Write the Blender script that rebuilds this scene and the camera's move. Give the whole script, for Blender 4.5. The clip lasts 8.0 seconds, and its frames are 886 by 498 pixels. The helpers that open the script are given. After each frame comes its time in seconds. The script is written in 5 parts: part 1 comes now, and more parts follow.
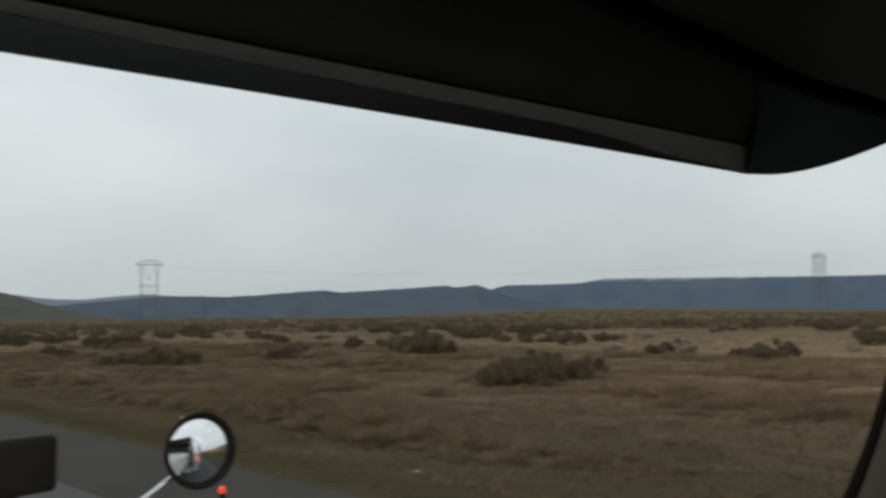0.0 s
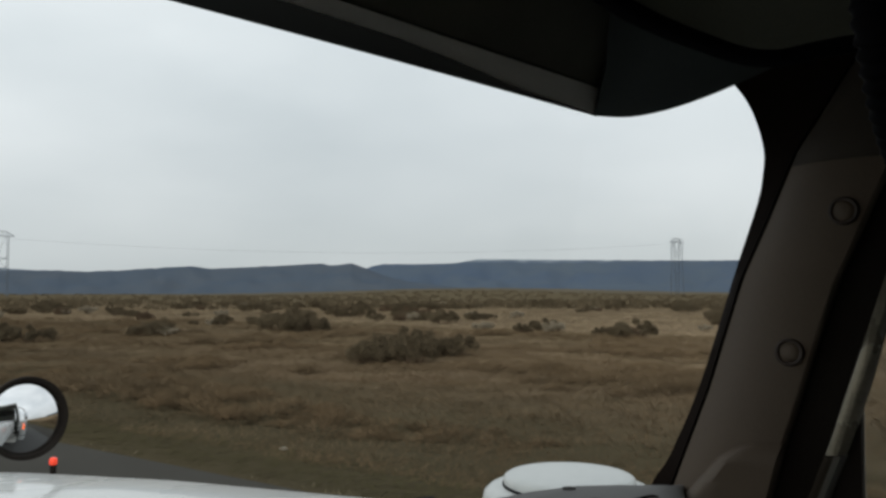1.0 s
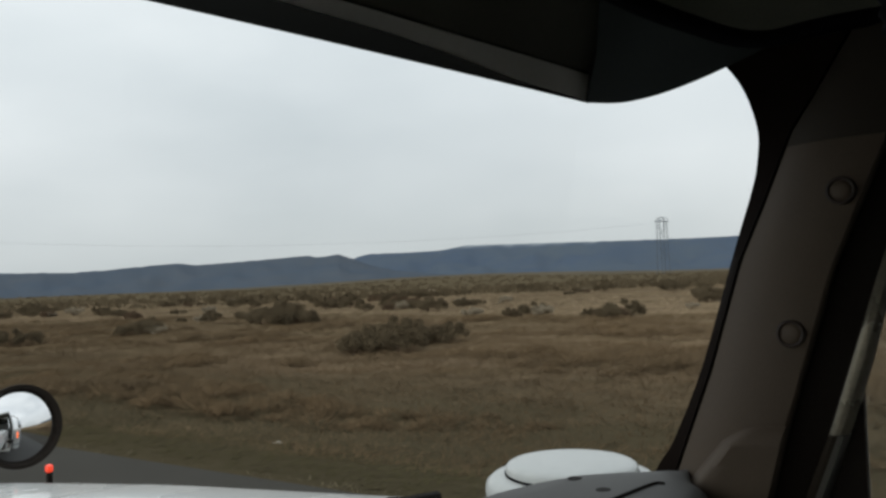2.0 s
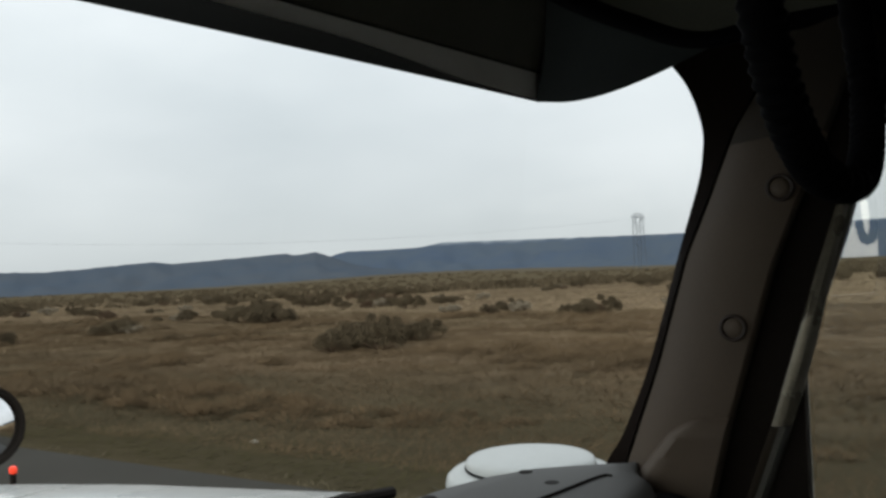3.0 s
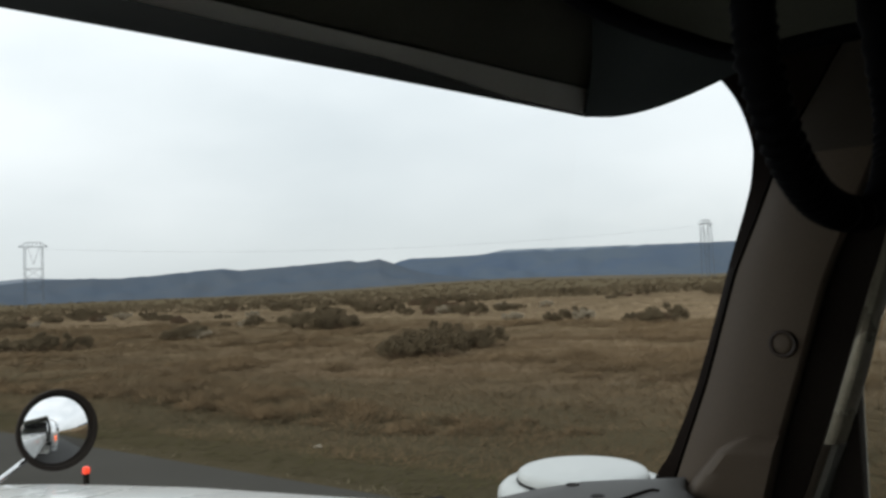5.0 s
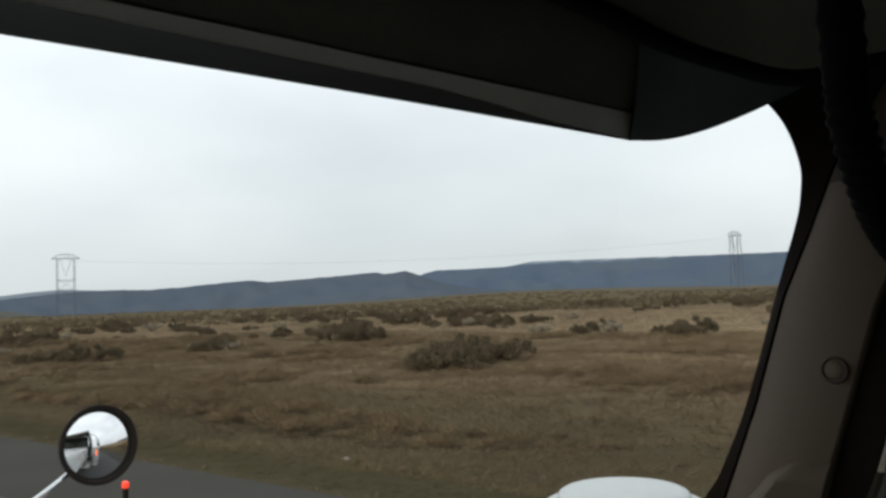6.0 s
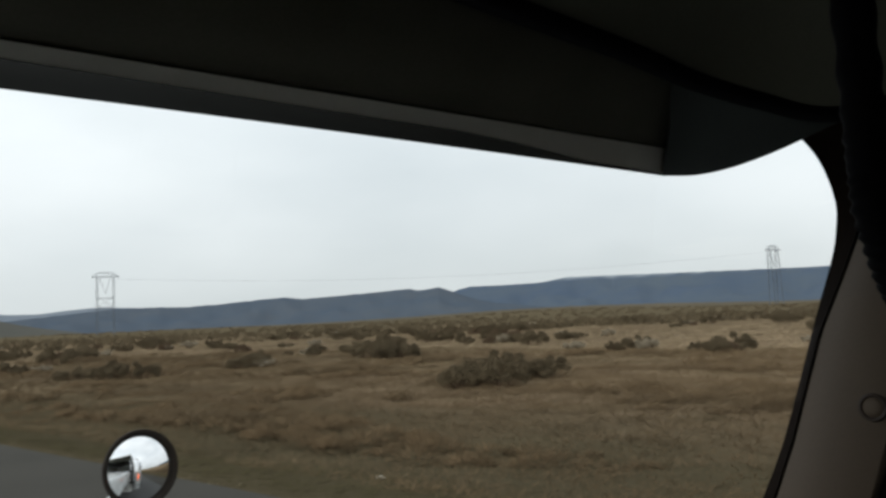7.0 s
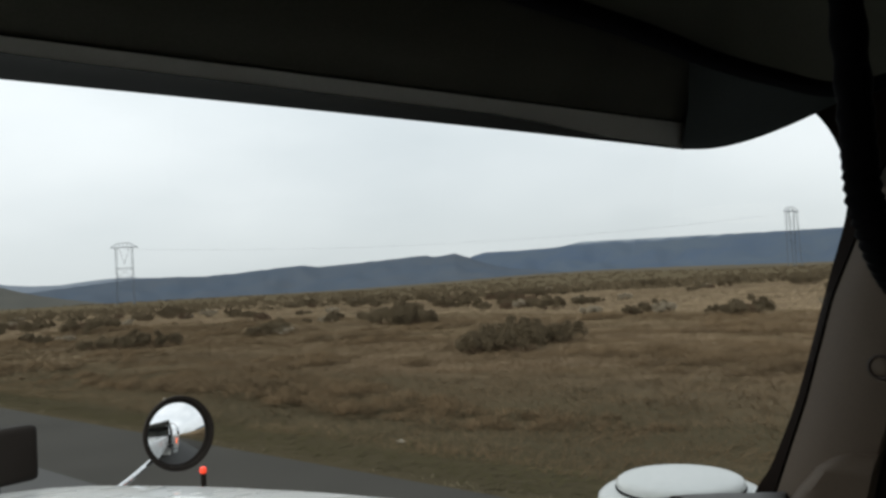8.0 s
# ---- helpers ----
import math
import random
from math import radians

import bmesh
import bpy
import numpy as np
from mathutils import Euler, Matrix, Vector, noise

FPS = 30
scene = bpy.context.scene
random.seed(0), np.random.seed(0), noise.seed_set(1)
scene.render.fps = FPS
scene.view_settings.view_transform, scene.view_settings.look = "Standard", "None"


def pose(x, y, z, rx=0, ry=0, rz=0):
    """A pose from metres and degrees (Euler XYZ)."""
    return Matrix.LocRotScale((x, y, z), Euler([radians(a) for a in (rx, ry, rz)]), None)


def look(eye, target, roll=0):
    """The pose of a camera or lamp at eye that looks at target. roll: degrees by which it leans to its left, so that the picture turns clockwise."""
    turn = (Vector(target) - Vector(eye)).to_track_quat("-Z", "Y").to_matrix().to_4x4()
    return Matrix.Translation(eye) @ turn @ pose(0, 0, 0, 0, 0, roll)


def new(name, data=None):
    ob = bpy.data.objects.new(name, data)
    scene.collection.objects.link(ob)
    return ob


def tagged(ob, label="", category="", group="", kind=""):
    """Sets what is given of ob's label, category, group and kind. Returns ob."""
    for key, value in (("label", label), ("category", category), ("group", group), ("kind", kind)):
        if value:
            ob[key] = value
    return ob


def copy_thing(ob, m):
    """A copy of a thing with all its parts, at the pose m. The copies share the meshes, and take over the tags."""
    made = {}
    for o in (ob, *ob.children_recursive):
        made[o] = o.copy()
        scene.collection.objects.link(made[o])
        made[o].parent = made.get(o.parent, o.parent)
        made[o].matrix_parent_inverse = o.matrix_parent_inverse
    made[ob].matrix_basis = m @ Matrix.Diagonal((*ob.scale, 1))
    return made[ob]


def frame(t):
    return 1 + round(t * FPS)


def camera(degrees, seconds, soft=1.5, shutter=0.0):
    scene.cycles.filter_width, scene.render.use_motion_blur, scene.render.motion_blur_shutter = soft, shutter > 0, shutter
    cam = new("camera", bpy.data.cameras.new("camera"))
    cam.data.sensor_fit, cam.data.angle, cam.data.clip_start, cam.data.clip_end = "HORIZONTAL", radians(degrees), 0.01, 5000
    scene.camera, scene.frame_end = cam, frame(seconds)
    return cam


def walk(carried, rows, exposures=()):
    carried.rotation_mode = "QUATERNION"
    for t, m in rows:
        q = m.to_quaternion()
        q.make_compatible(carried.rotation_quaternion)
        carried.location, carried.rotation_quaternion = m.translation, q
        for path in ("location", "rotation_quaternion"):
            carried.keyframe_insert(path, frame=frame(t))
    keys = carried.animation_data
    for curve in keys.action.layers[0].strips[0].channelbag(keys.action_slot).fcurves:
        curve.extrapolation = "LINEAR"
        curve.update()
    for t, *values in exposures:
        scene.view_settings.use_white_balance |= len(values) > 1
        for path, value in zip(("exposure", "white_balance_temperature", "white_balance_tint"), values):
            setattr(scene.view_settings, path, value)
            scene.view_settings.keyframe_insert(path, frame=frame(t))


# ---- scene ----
# The camera is held by the driver of a truck, whose heading is +y; the road lies at z = 0.
cam = camera(57.6, 8.0, soft=2.8, shutter=0.4)
PATH = [
    (0.0, pose(0.012, 0.002, 2.459, 94.69, 0.73, -50.41)),
    (0.2, pose(0.031, 0.004, 2.444, 94.89, -0.30, -53.90)),
    (0.5, pose(0.061, -0.005, 2.434, 94.09, 0.46, -56.31)),
    (0.7, pose(0.073, 0.001, 2.416, 93.89, 0.14, -57.80)),
    (1.0, pose(0.100, 0.005, 2.405, 93.13, 0.09, -59.29)),
    (1.2, pose(0.110, 0.009, 2.414, 93.24, 1.63, -60.34)),
    (1.5, pose(0.102, 0.013, 2.416, 92.48, 2.94, -60.07)),
    (1.7, pose(0.100, 0.026, 2.414, 92.26, 2.49, -59.94)),
    (2.8, pose(0.111, -0.010, 2.419, 92.11, 2.64, -60.98)),
    (3.0, pose(0.109, -0.016, 2.414, 91.93, 2.71, -61.71)),
    (3.2, pose(0.121, -0.023, 2.401, 91.82, 2.17, -63.32)),
    (3.5, pose(0.166, -0.081, 2.394, 91.00, 3.33, -66.35)),
    (3.6, pose(0.175, -0.094, 2.393, 91.28, 2.58, -66.84)),
    (3.8, pose(0.175, -0.091, 2.410, 92.06, 2.36, -64.74)),
    (4.0, pose(0.140, -0.077, 2.424, 93.21, 1.84, -61.31)),
    (4.2, pose(0.131, -0.053, 2.416, 93.16, 1.55, -60.09)),
    (4.5, pose(0.107, -0.051, 2.436, 93.77, 2.46, -58.48)),
    (4.8, pose(0.112, -0.051, 2.430, 93.21, 2.20, -58.12)),
    (5.0, pose(0.101, -0.045, 2.422, 92.64, 2.49, -57.25)),
    (5.2, pose(0.096, -0.038, 2.420, 92.27, 2.44, -56.71)),
    (6.3, pose(0.076, -0.027, 2.448, 94.14, 2.56, -55.31)),
    (6.5, pose(0.077, -0.031, 2.452, 94.31, 2.86, -55.68)),
    (6.8, pose(0.075, -0.035, 2.463, 94.83, 3.17, -54.40)),
    (7.0, pose(0.060, -0.038, 2.467, 94.82, 2.56, -53.02)),
    (7.5, pose(0.037, -0.043, 2.460, 93.95, 3.37, -50.61)),
    (8.0, pose(-0.006, -0.062, 2.474, 92.48, 3.26, -51.86)),
]
walk(cam, PATH, exposures=[(0.0, -0.24), (0.5, -0.18), (1.5, -0.10), (3.0, 0.04), (4.0, 0.22), (5.0, 0.21), (6.5, 0.17), (8.0, 0.15)])

# ---- world and light: a bright, closed cloud cover ----
SUN_EL, SUN_AZ = radians(32), radians(-95)
world = bpy.data.worlds.new("overcast_sky")
scene.world = world
world.use_nodes = True
wn, wl = world.node_tree.nodes, world.node_tree.links
wn.clear()
w_out = wn.new("ShaderNodeOutputWorld")
w_bg = wn.new("ShaderNodeBackground")
w_sky = wn.new("ShaderNodeTexSky")
w_sky.sky_type = "NISHITA"
w_sky.sun_disc = False
w_sky.sun_elevation, w_sky.sun_rotation = SUN_EL, SUN_AZ
w_gain = wn.new("ShaderNodeMixRGB")
w_gain.blend_type = "MULTIPLY"
w_gain.inputs[0].default_value = 1.0
w_gain.inputs[2].default_value = (0.10, 0.10, 0.10, 1)
w_coord = wn.new("ShaderNodeTexCoord")
w_map = wn.new("ShaderNodeMapping")
w_map.inputs["Scale"].default_value = (1.0, 1.0, 2.6)
w_noise = wn.new("ShaderNodeTexNoise")
w_noise.inputs["Scale"].default_value = 1.9
w_noise.inputs["Detail"].default_value = 5.0
w_noise.inputs["Roughness"].default_value = 0.45
w_ramp = wn.new("ShaderNodeValToRGB")
w_ramp.color_ramp.elements[0].position, w_ramp.color_ramp.elements[0].color = 0.30, (0.76, 0.815, 0.845, 1)
w_ramp.color_ramp.elements[1].position, w_ramp.color_ramp.elements[1].color = 0.72, (1.02, 1.06, 1.08, 1)
w_mix = wn.new("ShaderNodeMixRGB")
w_mix.inputs[0].default_value = 0.93
wl.new(w_coord.outputs["Generated"], w_map.inputs["Vector"])
wl.new(w_map.outputs["Vector"], w_noise.inputs["Vector"])
wl.new(w_noise.outputs["Fac"], w_ramp.inputs["Fac"])
wl.new(w_sky.outputs["Color"], w_gain.inputs[1])
wl.new(w_gain.outputs["Color"], w_mix.inputs[1])
wl.new(w_ramp.outputs["Color"], w_mix.inputs[2])
# the cloud is a little thicker away from the sun and towards the skyline
w_sep = wn.new("ShaderNodeSeparateXYZ")
wl.new(w_coord.outputs["Generated"], w_sep.inputs[0])
w_thick = wn.new("ShaderNodeMapRange")
w_thick.interpolation_type = "SMOOTHSTEP"
w_thick.inputs["From Min"].default_value, w_thick.inputs["From Max"].default_value = -1.0, 1.0
w_thick.inputs["To Min"].default_value, w_thick.inputs["To Max"].default_value = 1.08, 0.88
wl.new(w_sep.outputs["X"], w_thick.inputs["Value"])
w_east = wn.new("ShaderNodeMixRGB")
w_east.blend_type = "MULTIPLY"
w_east.inputs[0].default_value = 1.0
wl.new(w_mix.outputs["Color"], w_east.inputs[1])
wl.new(w_thick.outputs["Result"], w_east.inputs[2])
w_high = wn.new("ShaderNodeMapRange")
w_high.interpolation_type = "SMOOTHSTEP"
w_high.inputs["From Min"].default_value, w_high.inputs["From Max"].default_value = 0.0, 0.34
w_high.inputs["To Min"].default_value, w_high.inputs["To Max"].default_value = 0.86, 1.15
wl.new(w_sep.outputs["Z"], w_high.inputs["Value"])
w_veil = wn.new("ShaderNodeMixRGB")
w_veil.blend_type = "MULTIPLY"
w_veil.inputs[0].default_value = 1.0
wl.new(w_east.outputs["Color"], w_veil.inputs[1])
wl.new(w_high.outputs["Result"], w_veil.inputs[2])
# the veiled sun lights the cloud round it
w_dot = wn.new("ShaderNodeVectorMath")
w_dot.operation = "DOT_PRODUCT"
w_dot.inputs[1].default_value = (math.sin(SUN_AZ) * math.cos(radians(18)), math.cos(SUN_AZ) * math.cos(radians(18)), math.sin(radians(18)))
wl.new(w_coord.outputs["Generated"], w_dot.inputs[0])
w_near = wn.new("ShaderNodeMapRange")
w_near.interpolation_type = "SMOOTHSTEP"
w_near.inputs["From Min"].default_value, w_near.inputs["From Max"].default_value = 0.70, 1.0
wl.new(w_dot.outputs["Value"], w_near.inputs["Value"])
w_glow = wn.new("ShaderNodeMixRGB")
w_glow.blend_type = "ADD"
w_glow.inputs[2].default_value = (1.35, 1.22, 0.95, 1)
wl.new(w_near.outputs["Result"], w_glow.inputs[0])
wl.new(w_veil.outputs["Color"], w_glow.inputs[1])
wl.new(w_glow.outputs["Color"], w_bg.inputs["Color"])
w_bg.inputs["Strength"].default_value = 1.0
wl.new(w_bg.outputs["Background"], w_out.inputs["Surface"])

sun_data = bpy.data.lights.new("sun", "SUN")
sun_data.energy, sun_data.angle, sun_data.color = 0.25, radians(25), (1.0, 0.97, 0.92)
sun = new("sun", sun_data)
sun.matrix_world = look((30 * math.sin(SUN_AZ), 30 * math.cos(SUN_AZ), 25), (0, 0, 0))


ROAD_TURN = radians(5.0)  # the road bears this far right of +y


# ---- materials ----
def material(name, low, high, rough=0.6, metal=0.0, scale=6.0, fine=60.0, bump=0.15, coat=0.0, random_tone=0.0, spec=0.5, space="Object"):
    """Two scales of noise drive colour, roughness and relief."""
    m = bpy.data.materials.new(name)
    m.use_nodes = True
    n, l = m.node_tree.nodes, m.node_tree.links
    b = n["Principled BSDF"]
    co = n.new("ShaderNodeTexCoord")
    big = n.new("ShaderNodeTexNoise")
    big.inputs["Scale"].default_value, big.inputs["Detail"].default_value = scale, 4.0
    small = n.new("ShaderNodeTexNoise")
    small.inputs["Scale"].default_value, small.inputs["Detail"].default_value = fine, 3.0
    l.new(co.outputs[space], big.inputs["Vector"])
    l.new(co.outputs[space], small.inputs["Vector"])
    mixf = n.new("ShaderNodeMath")
    mixf.operation = "MULTIPLY_ADD"
    mixf.inputs[1].default_value = 0.45
    half = n.new("ShaderNodeMath")
    half.operation = "MULTIPLY"
    half.inputs[1].default_value = 0.55
    l.new(big.outputs["Fac"], half.inputs[0])
    l.new(small.outputs["Fac"], mixf.inputs[0])
    l.new(half.outputs[0], mixf.inputs[2])
    ramp = n.new("ShaderNodeValToRGB")
    ramp.color_ramp.elements[0].position, ramp.color_ramp.elements[0].color = 0.32, (*low, 1)
    ramp.color_ramp.elements[1].position, ramp.color_ramp.elements[1].color = 0.68, (*high, 1)
    l.new(mixf.outputs[0], ramp.inputs["Fac"])
    colour = ramp.outputs["Color"]
    if random_tone:
        info = n.new("ShaderNodeObjectInfo")
        geo = n.new("ShaderNodeNewGeometry")
        both = n.new("ShaderNodeMath")
        both.operation = "ADD"
        l.new(info.outputs["Random"], both.inputs[0])
        l.new(geo.outputs["Random Per Island"], both.inputs[1])
        span = n.new("ShaderNodeMapRange")
        span.inputs["From Max"].default_value = 2.0
        span.inputs["To Min"].default_value, span.inputs["To Max"].default_value = 1 - random_tone, 1 + random_tone
        l.new(both.outputs[0], span.inputs["Value"])
        tone = n.new("ShaderNodeHueSaturation")
        l.new(span.outputs["Result"], tone.inputs["Value"])
        l.new(colour, tone.inputs["Color"])
        colour = tone.outputs["Color"]
    l.new(colour, b.inputs["Base Color"])
    rr = n.new("ShaderNodeMapRange")
    rr.inputs["To Min"].default_value, rr.inputs["To Max"].default_value = max(0.02, rough - 0.1), min(1, rough + 0.1)
    l.new(big.outputs["Fac"], rr.inputs["Value"])
    l.new(rr.outputs["Result"], b.inputs["Roughness"])
    b.inputs["Metallic"].default_value = metal
    b.inputs["Coat Weight"].default_value = coat
    b.inputs["Specular IOR Level"].default_value = spec
    if bump:
        bn = n.new("ShaderNodeBump")
        bn.inputs["Strength"].default_value = bump
        bn.inputs["Distance"].default_value = 0.3 / fine
        l.new(small.outputs["Fac"], bn.inputs["Height"])
        l.new(bn.outputs["Normal"], b.inputs["Normal"])
    return m


def glass(name, index, tint=(0.95, 0.97, 0.965)):
    m = bpy.data.materials.new(name)
    m.use_nodes = True
    n, l = m.node_tree.nodes, m.node_tree.links
    n.clear()
    out = n.new("ShaderNodeOutputMaterial")
    clear = n.new("ShaderNodeBsdfTransparent")
    clear.inputs["Color"].default_value = (*tint, 1)
    shine = n.new("ShaderNodeBsdfGlossy")
    shine.inputs["Roughness"].default_value = 0.01
    fres = n.new("ShaderNodeFresnel")
    fres.inputs["IOR"].default_value = index
    mix = n.new("ShaderNodeMixShader")
    l.new(fres.outputs["Fac"], mix.inputs[0])
    l.new(clear.outputs[0], mix.inputs[1])
    l.new(shine.outputs[0], mix.inputs[2])
    l.new(mix.outputs[0], out.inputs["Surface"])
    return m


def glow(name, colour, strength):
    m = bpy.data.materials.new(name)
    m.use_nodes = True
    b = m.node_tree.nodes["Principled BSDF"]
    b.inputs["Base Color"].default_value = (*colour, 1)
    b.inputs["Roughness"].default_value = 0.25
    b.inputs["Emission Color"].default_value = (*colour, 1)
    b.inputs["Emission Strength"].default_value = strength
    return m


enamel = material("dull_white_enamel", (0.49, 0.51, 0.50), (0.58, 0.595, 0.58), 0.4, scale=5, fine=60, bump=0.02, coat=0.2)
white_paint = material("white_truck_paint", (0.64, 0.66, 0.655), (0.74, 0.75, 0.735), 0.28, scale=3, fine=40, bump=0.01, coat=0.5)
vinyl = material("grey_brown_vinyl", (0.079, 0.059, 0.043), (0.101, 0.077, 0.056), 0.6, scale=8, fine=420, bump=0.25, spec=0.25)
# Darker copy of the vinyl that holds the shade of the pillar's top.
darkened_vinyl = material("darkened_brown_vinyl", (0.038, 0.031, 0.024), (0.050, 0.041, 0.032), 0.65, scale=8, fine=420, bump=0.2, spec=0.2)
ring_plastic = material("brown_ring_plastic", (0.032, 0.022, 0.018), (0.046, 0.034, 0.028), 0.5, scale=9, fine=300, bump=0.1, spec=0.3)
dash_plastic = material("grey_dash_plastic", (0.098, 0.097, 0.093), (0.126, 0.124, 0.119), 0.62, scale=7, fine=500, bump=0.3, spec=0.3)
black_plastic = material("black_plastic", (0.013, 0.0100, 0.0080), (0.020, 0.0165, 0.0140), 0.65, scale=9, fine=300, bump=0.12, spec=0.10)
seal_rubber = material("brown_black_seal_rubber", (0.0075, 0.0048, 0.0034), (0.012, 0.0080, 0.0060), 0.7, scale=9, fine=200, bump=0.1, spec=0.04)
rubber = material("black_rubber", (0.0028, 0.0028, 0.0034), (0.005, 0.005, 0.0062), 0.7, scale=9, fine=200, bump=0.1, spec=0.03)
# Light tone picked so unseen cab surfaces throw light onto visor and headliner.
bounce_vinyl = material("light_bounce_vinyl", (0.60, 0.59, 0.55), (0.70, 0.69, 0.65), 0.7, scale=5, fine=300, bump=0.2, spec=0.2)
corner_plastic = material("blue_black_plastic", (0.030, 0.0345, 0.034), (0.041, 0.047, 0.0455), 0.7, scale=6, fine=380, bump=0.15, spec=0.15)
panel_cloth = material("olive_header_cloth", (0.062, 0.062, 0.048), (0.083, 0.082, 0.065), 0.85, scale=5, fine=350, bump=0.3, spec=0.1)
headliner = material("dark_headliner", (0.048, 0.046, 0.036), (0.068, 0.065, 0.052), 0.85, scale=5, fine=350, bump=0.3, spec=0.1)
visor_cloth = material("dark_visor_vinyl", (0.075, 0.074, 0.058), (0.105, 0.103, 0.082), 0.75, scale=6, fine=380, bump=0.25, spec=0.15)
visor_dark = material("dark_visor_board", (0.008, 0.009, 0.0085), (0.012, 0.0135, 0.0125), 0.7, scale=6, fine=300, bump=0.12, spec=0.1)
trim_grey = material("grey_visor_trim", (0.84, 0.83, 0.79), (0.92, 0.91, 0.88), 0.55, scale=14, fine=260, bump=0.12)
frame_paint = material("worn_door_frame_paint", (0.16, 0.145, 0.112), (0.26, 0.238, 0.188), 0.28, 0.4, scale=12, fine=150, bump=0.05)
rim_grey = material("dull_grey_rim", (0.10, 0.10, 0.09), (0.15, 0.148, 0.135), 0.4, scale=14, fine=200, bump=0.05, spec=0.3)
chrome = material("chrome", (0.62, 0.63, 0.64), (0.74, 0.75, 0.76), 0.10, 1.0, scale=9, fine=120, bump=0.01)
grey_tube = material("dull_steel_tube", (0.25, 0.245, 0.23), (0.37, 0.36, 0.335), 0.26, 0.92, scale=14, fine=160, bump=0.05)
white_tube = material("white_tube_paint", (0.38, 0.36, 0.32), (0.52, 0.495, 0.45), 0.4, scale=16, fine=140, bump=0.06)
mirror_face = material("mirror_silver", (0.86, 0.87, 0.88), (0.90, 0.90, 0.91), 0.02, 1.0, scale=2, fine=20, bump=0.0)
mirror_face.node_tree.nodes["Principled BSDF"].inputs["Roughness"].default_value = 0.01
for link in list(mirror_face.node_tree.links):
    if link.to_socket.name == "Roughness":
        mirror_face.node_tree.links.remove(link)
red_lens = glow("red_lamp_lens", (1.0, 0.07, 0.03), 0.55)
amber_lens = glow("amber_lamp_lens", (1.0, 0.16, 0.03), 2.2)
screen_glass = glass("clear_windscreen_glass", 1.2)
pane_glass = glass("clear_door_glass", 1.95)
asphalt = material("grey_asphalt", (0.062, 0.062, 0.061), (0.082, 0.081, 0.079), 0.85, scale=0.35, fine=35, bump=0.35, spec=0.1)
shoulder_mix = material("dark_shoulder_asphalt", (0.041, 0.039, 0.034), (0.059, 0.056, 0.050), 0.9, scale=0.5, fine=28, bump=0.4, spec=0.05)
earth = material("dry_grass_ground", (0.064, 0.047, 0.031), (0.127, 0.096, 0.064), 0.95, scale=0.16, fine=1.3, bump=0.1, spec=0.0)


def pale_meadow(n, l, co, gain):
    """Factor that rises from 1 to gain over the paler meadow beside the truck, away from the verge."""
    spin = n.new("ShaderNodeMapping")
    spin.inputs["Rotation"].default_value = (0, 0, ROAD_TURN)
    l.new(co.outputs["Object"], spin.inputs["Vector"])
    sep = n.new("ShaderNodeSeparateXYZ")
    l.new(spin.outputs["Vector"], sep.inputs[0])
    across = n.new("ShaderNodeMapRange")
    across.inputs["From Min"].default_value, across.inputs["From Max"].default_value = 17.0, 30.0
    l.new(sep.outputs["X"], across.inputs["Value"])
    ahead = n.new("ShaderNodeMapRange")
    ahead.inputs["From Min"].default_value, ahead.inputs["From Max"].default_value = 42.0, 12.0
    l.new(sep.outputs["Y"], ahead.inputs["Value"])
    both = n.new("ShaderNodeMath")
    both.operation = "MULTIPLY"
    l.new(across.outputs["Result"], both.inputs[0])
    l.new(ahead.outputs["Result"], both.inputs[1])
    rise = n.new("ShaderNodeMath")
    rise.operation = "MULTIPLY_ADD"
    rise.inputs[1].default_value, rise.inputs[2].default_value = gain - 1, 1.0
    l.new(both.outputs[0], rise.inputs[0])
    return rise.outputs[0]


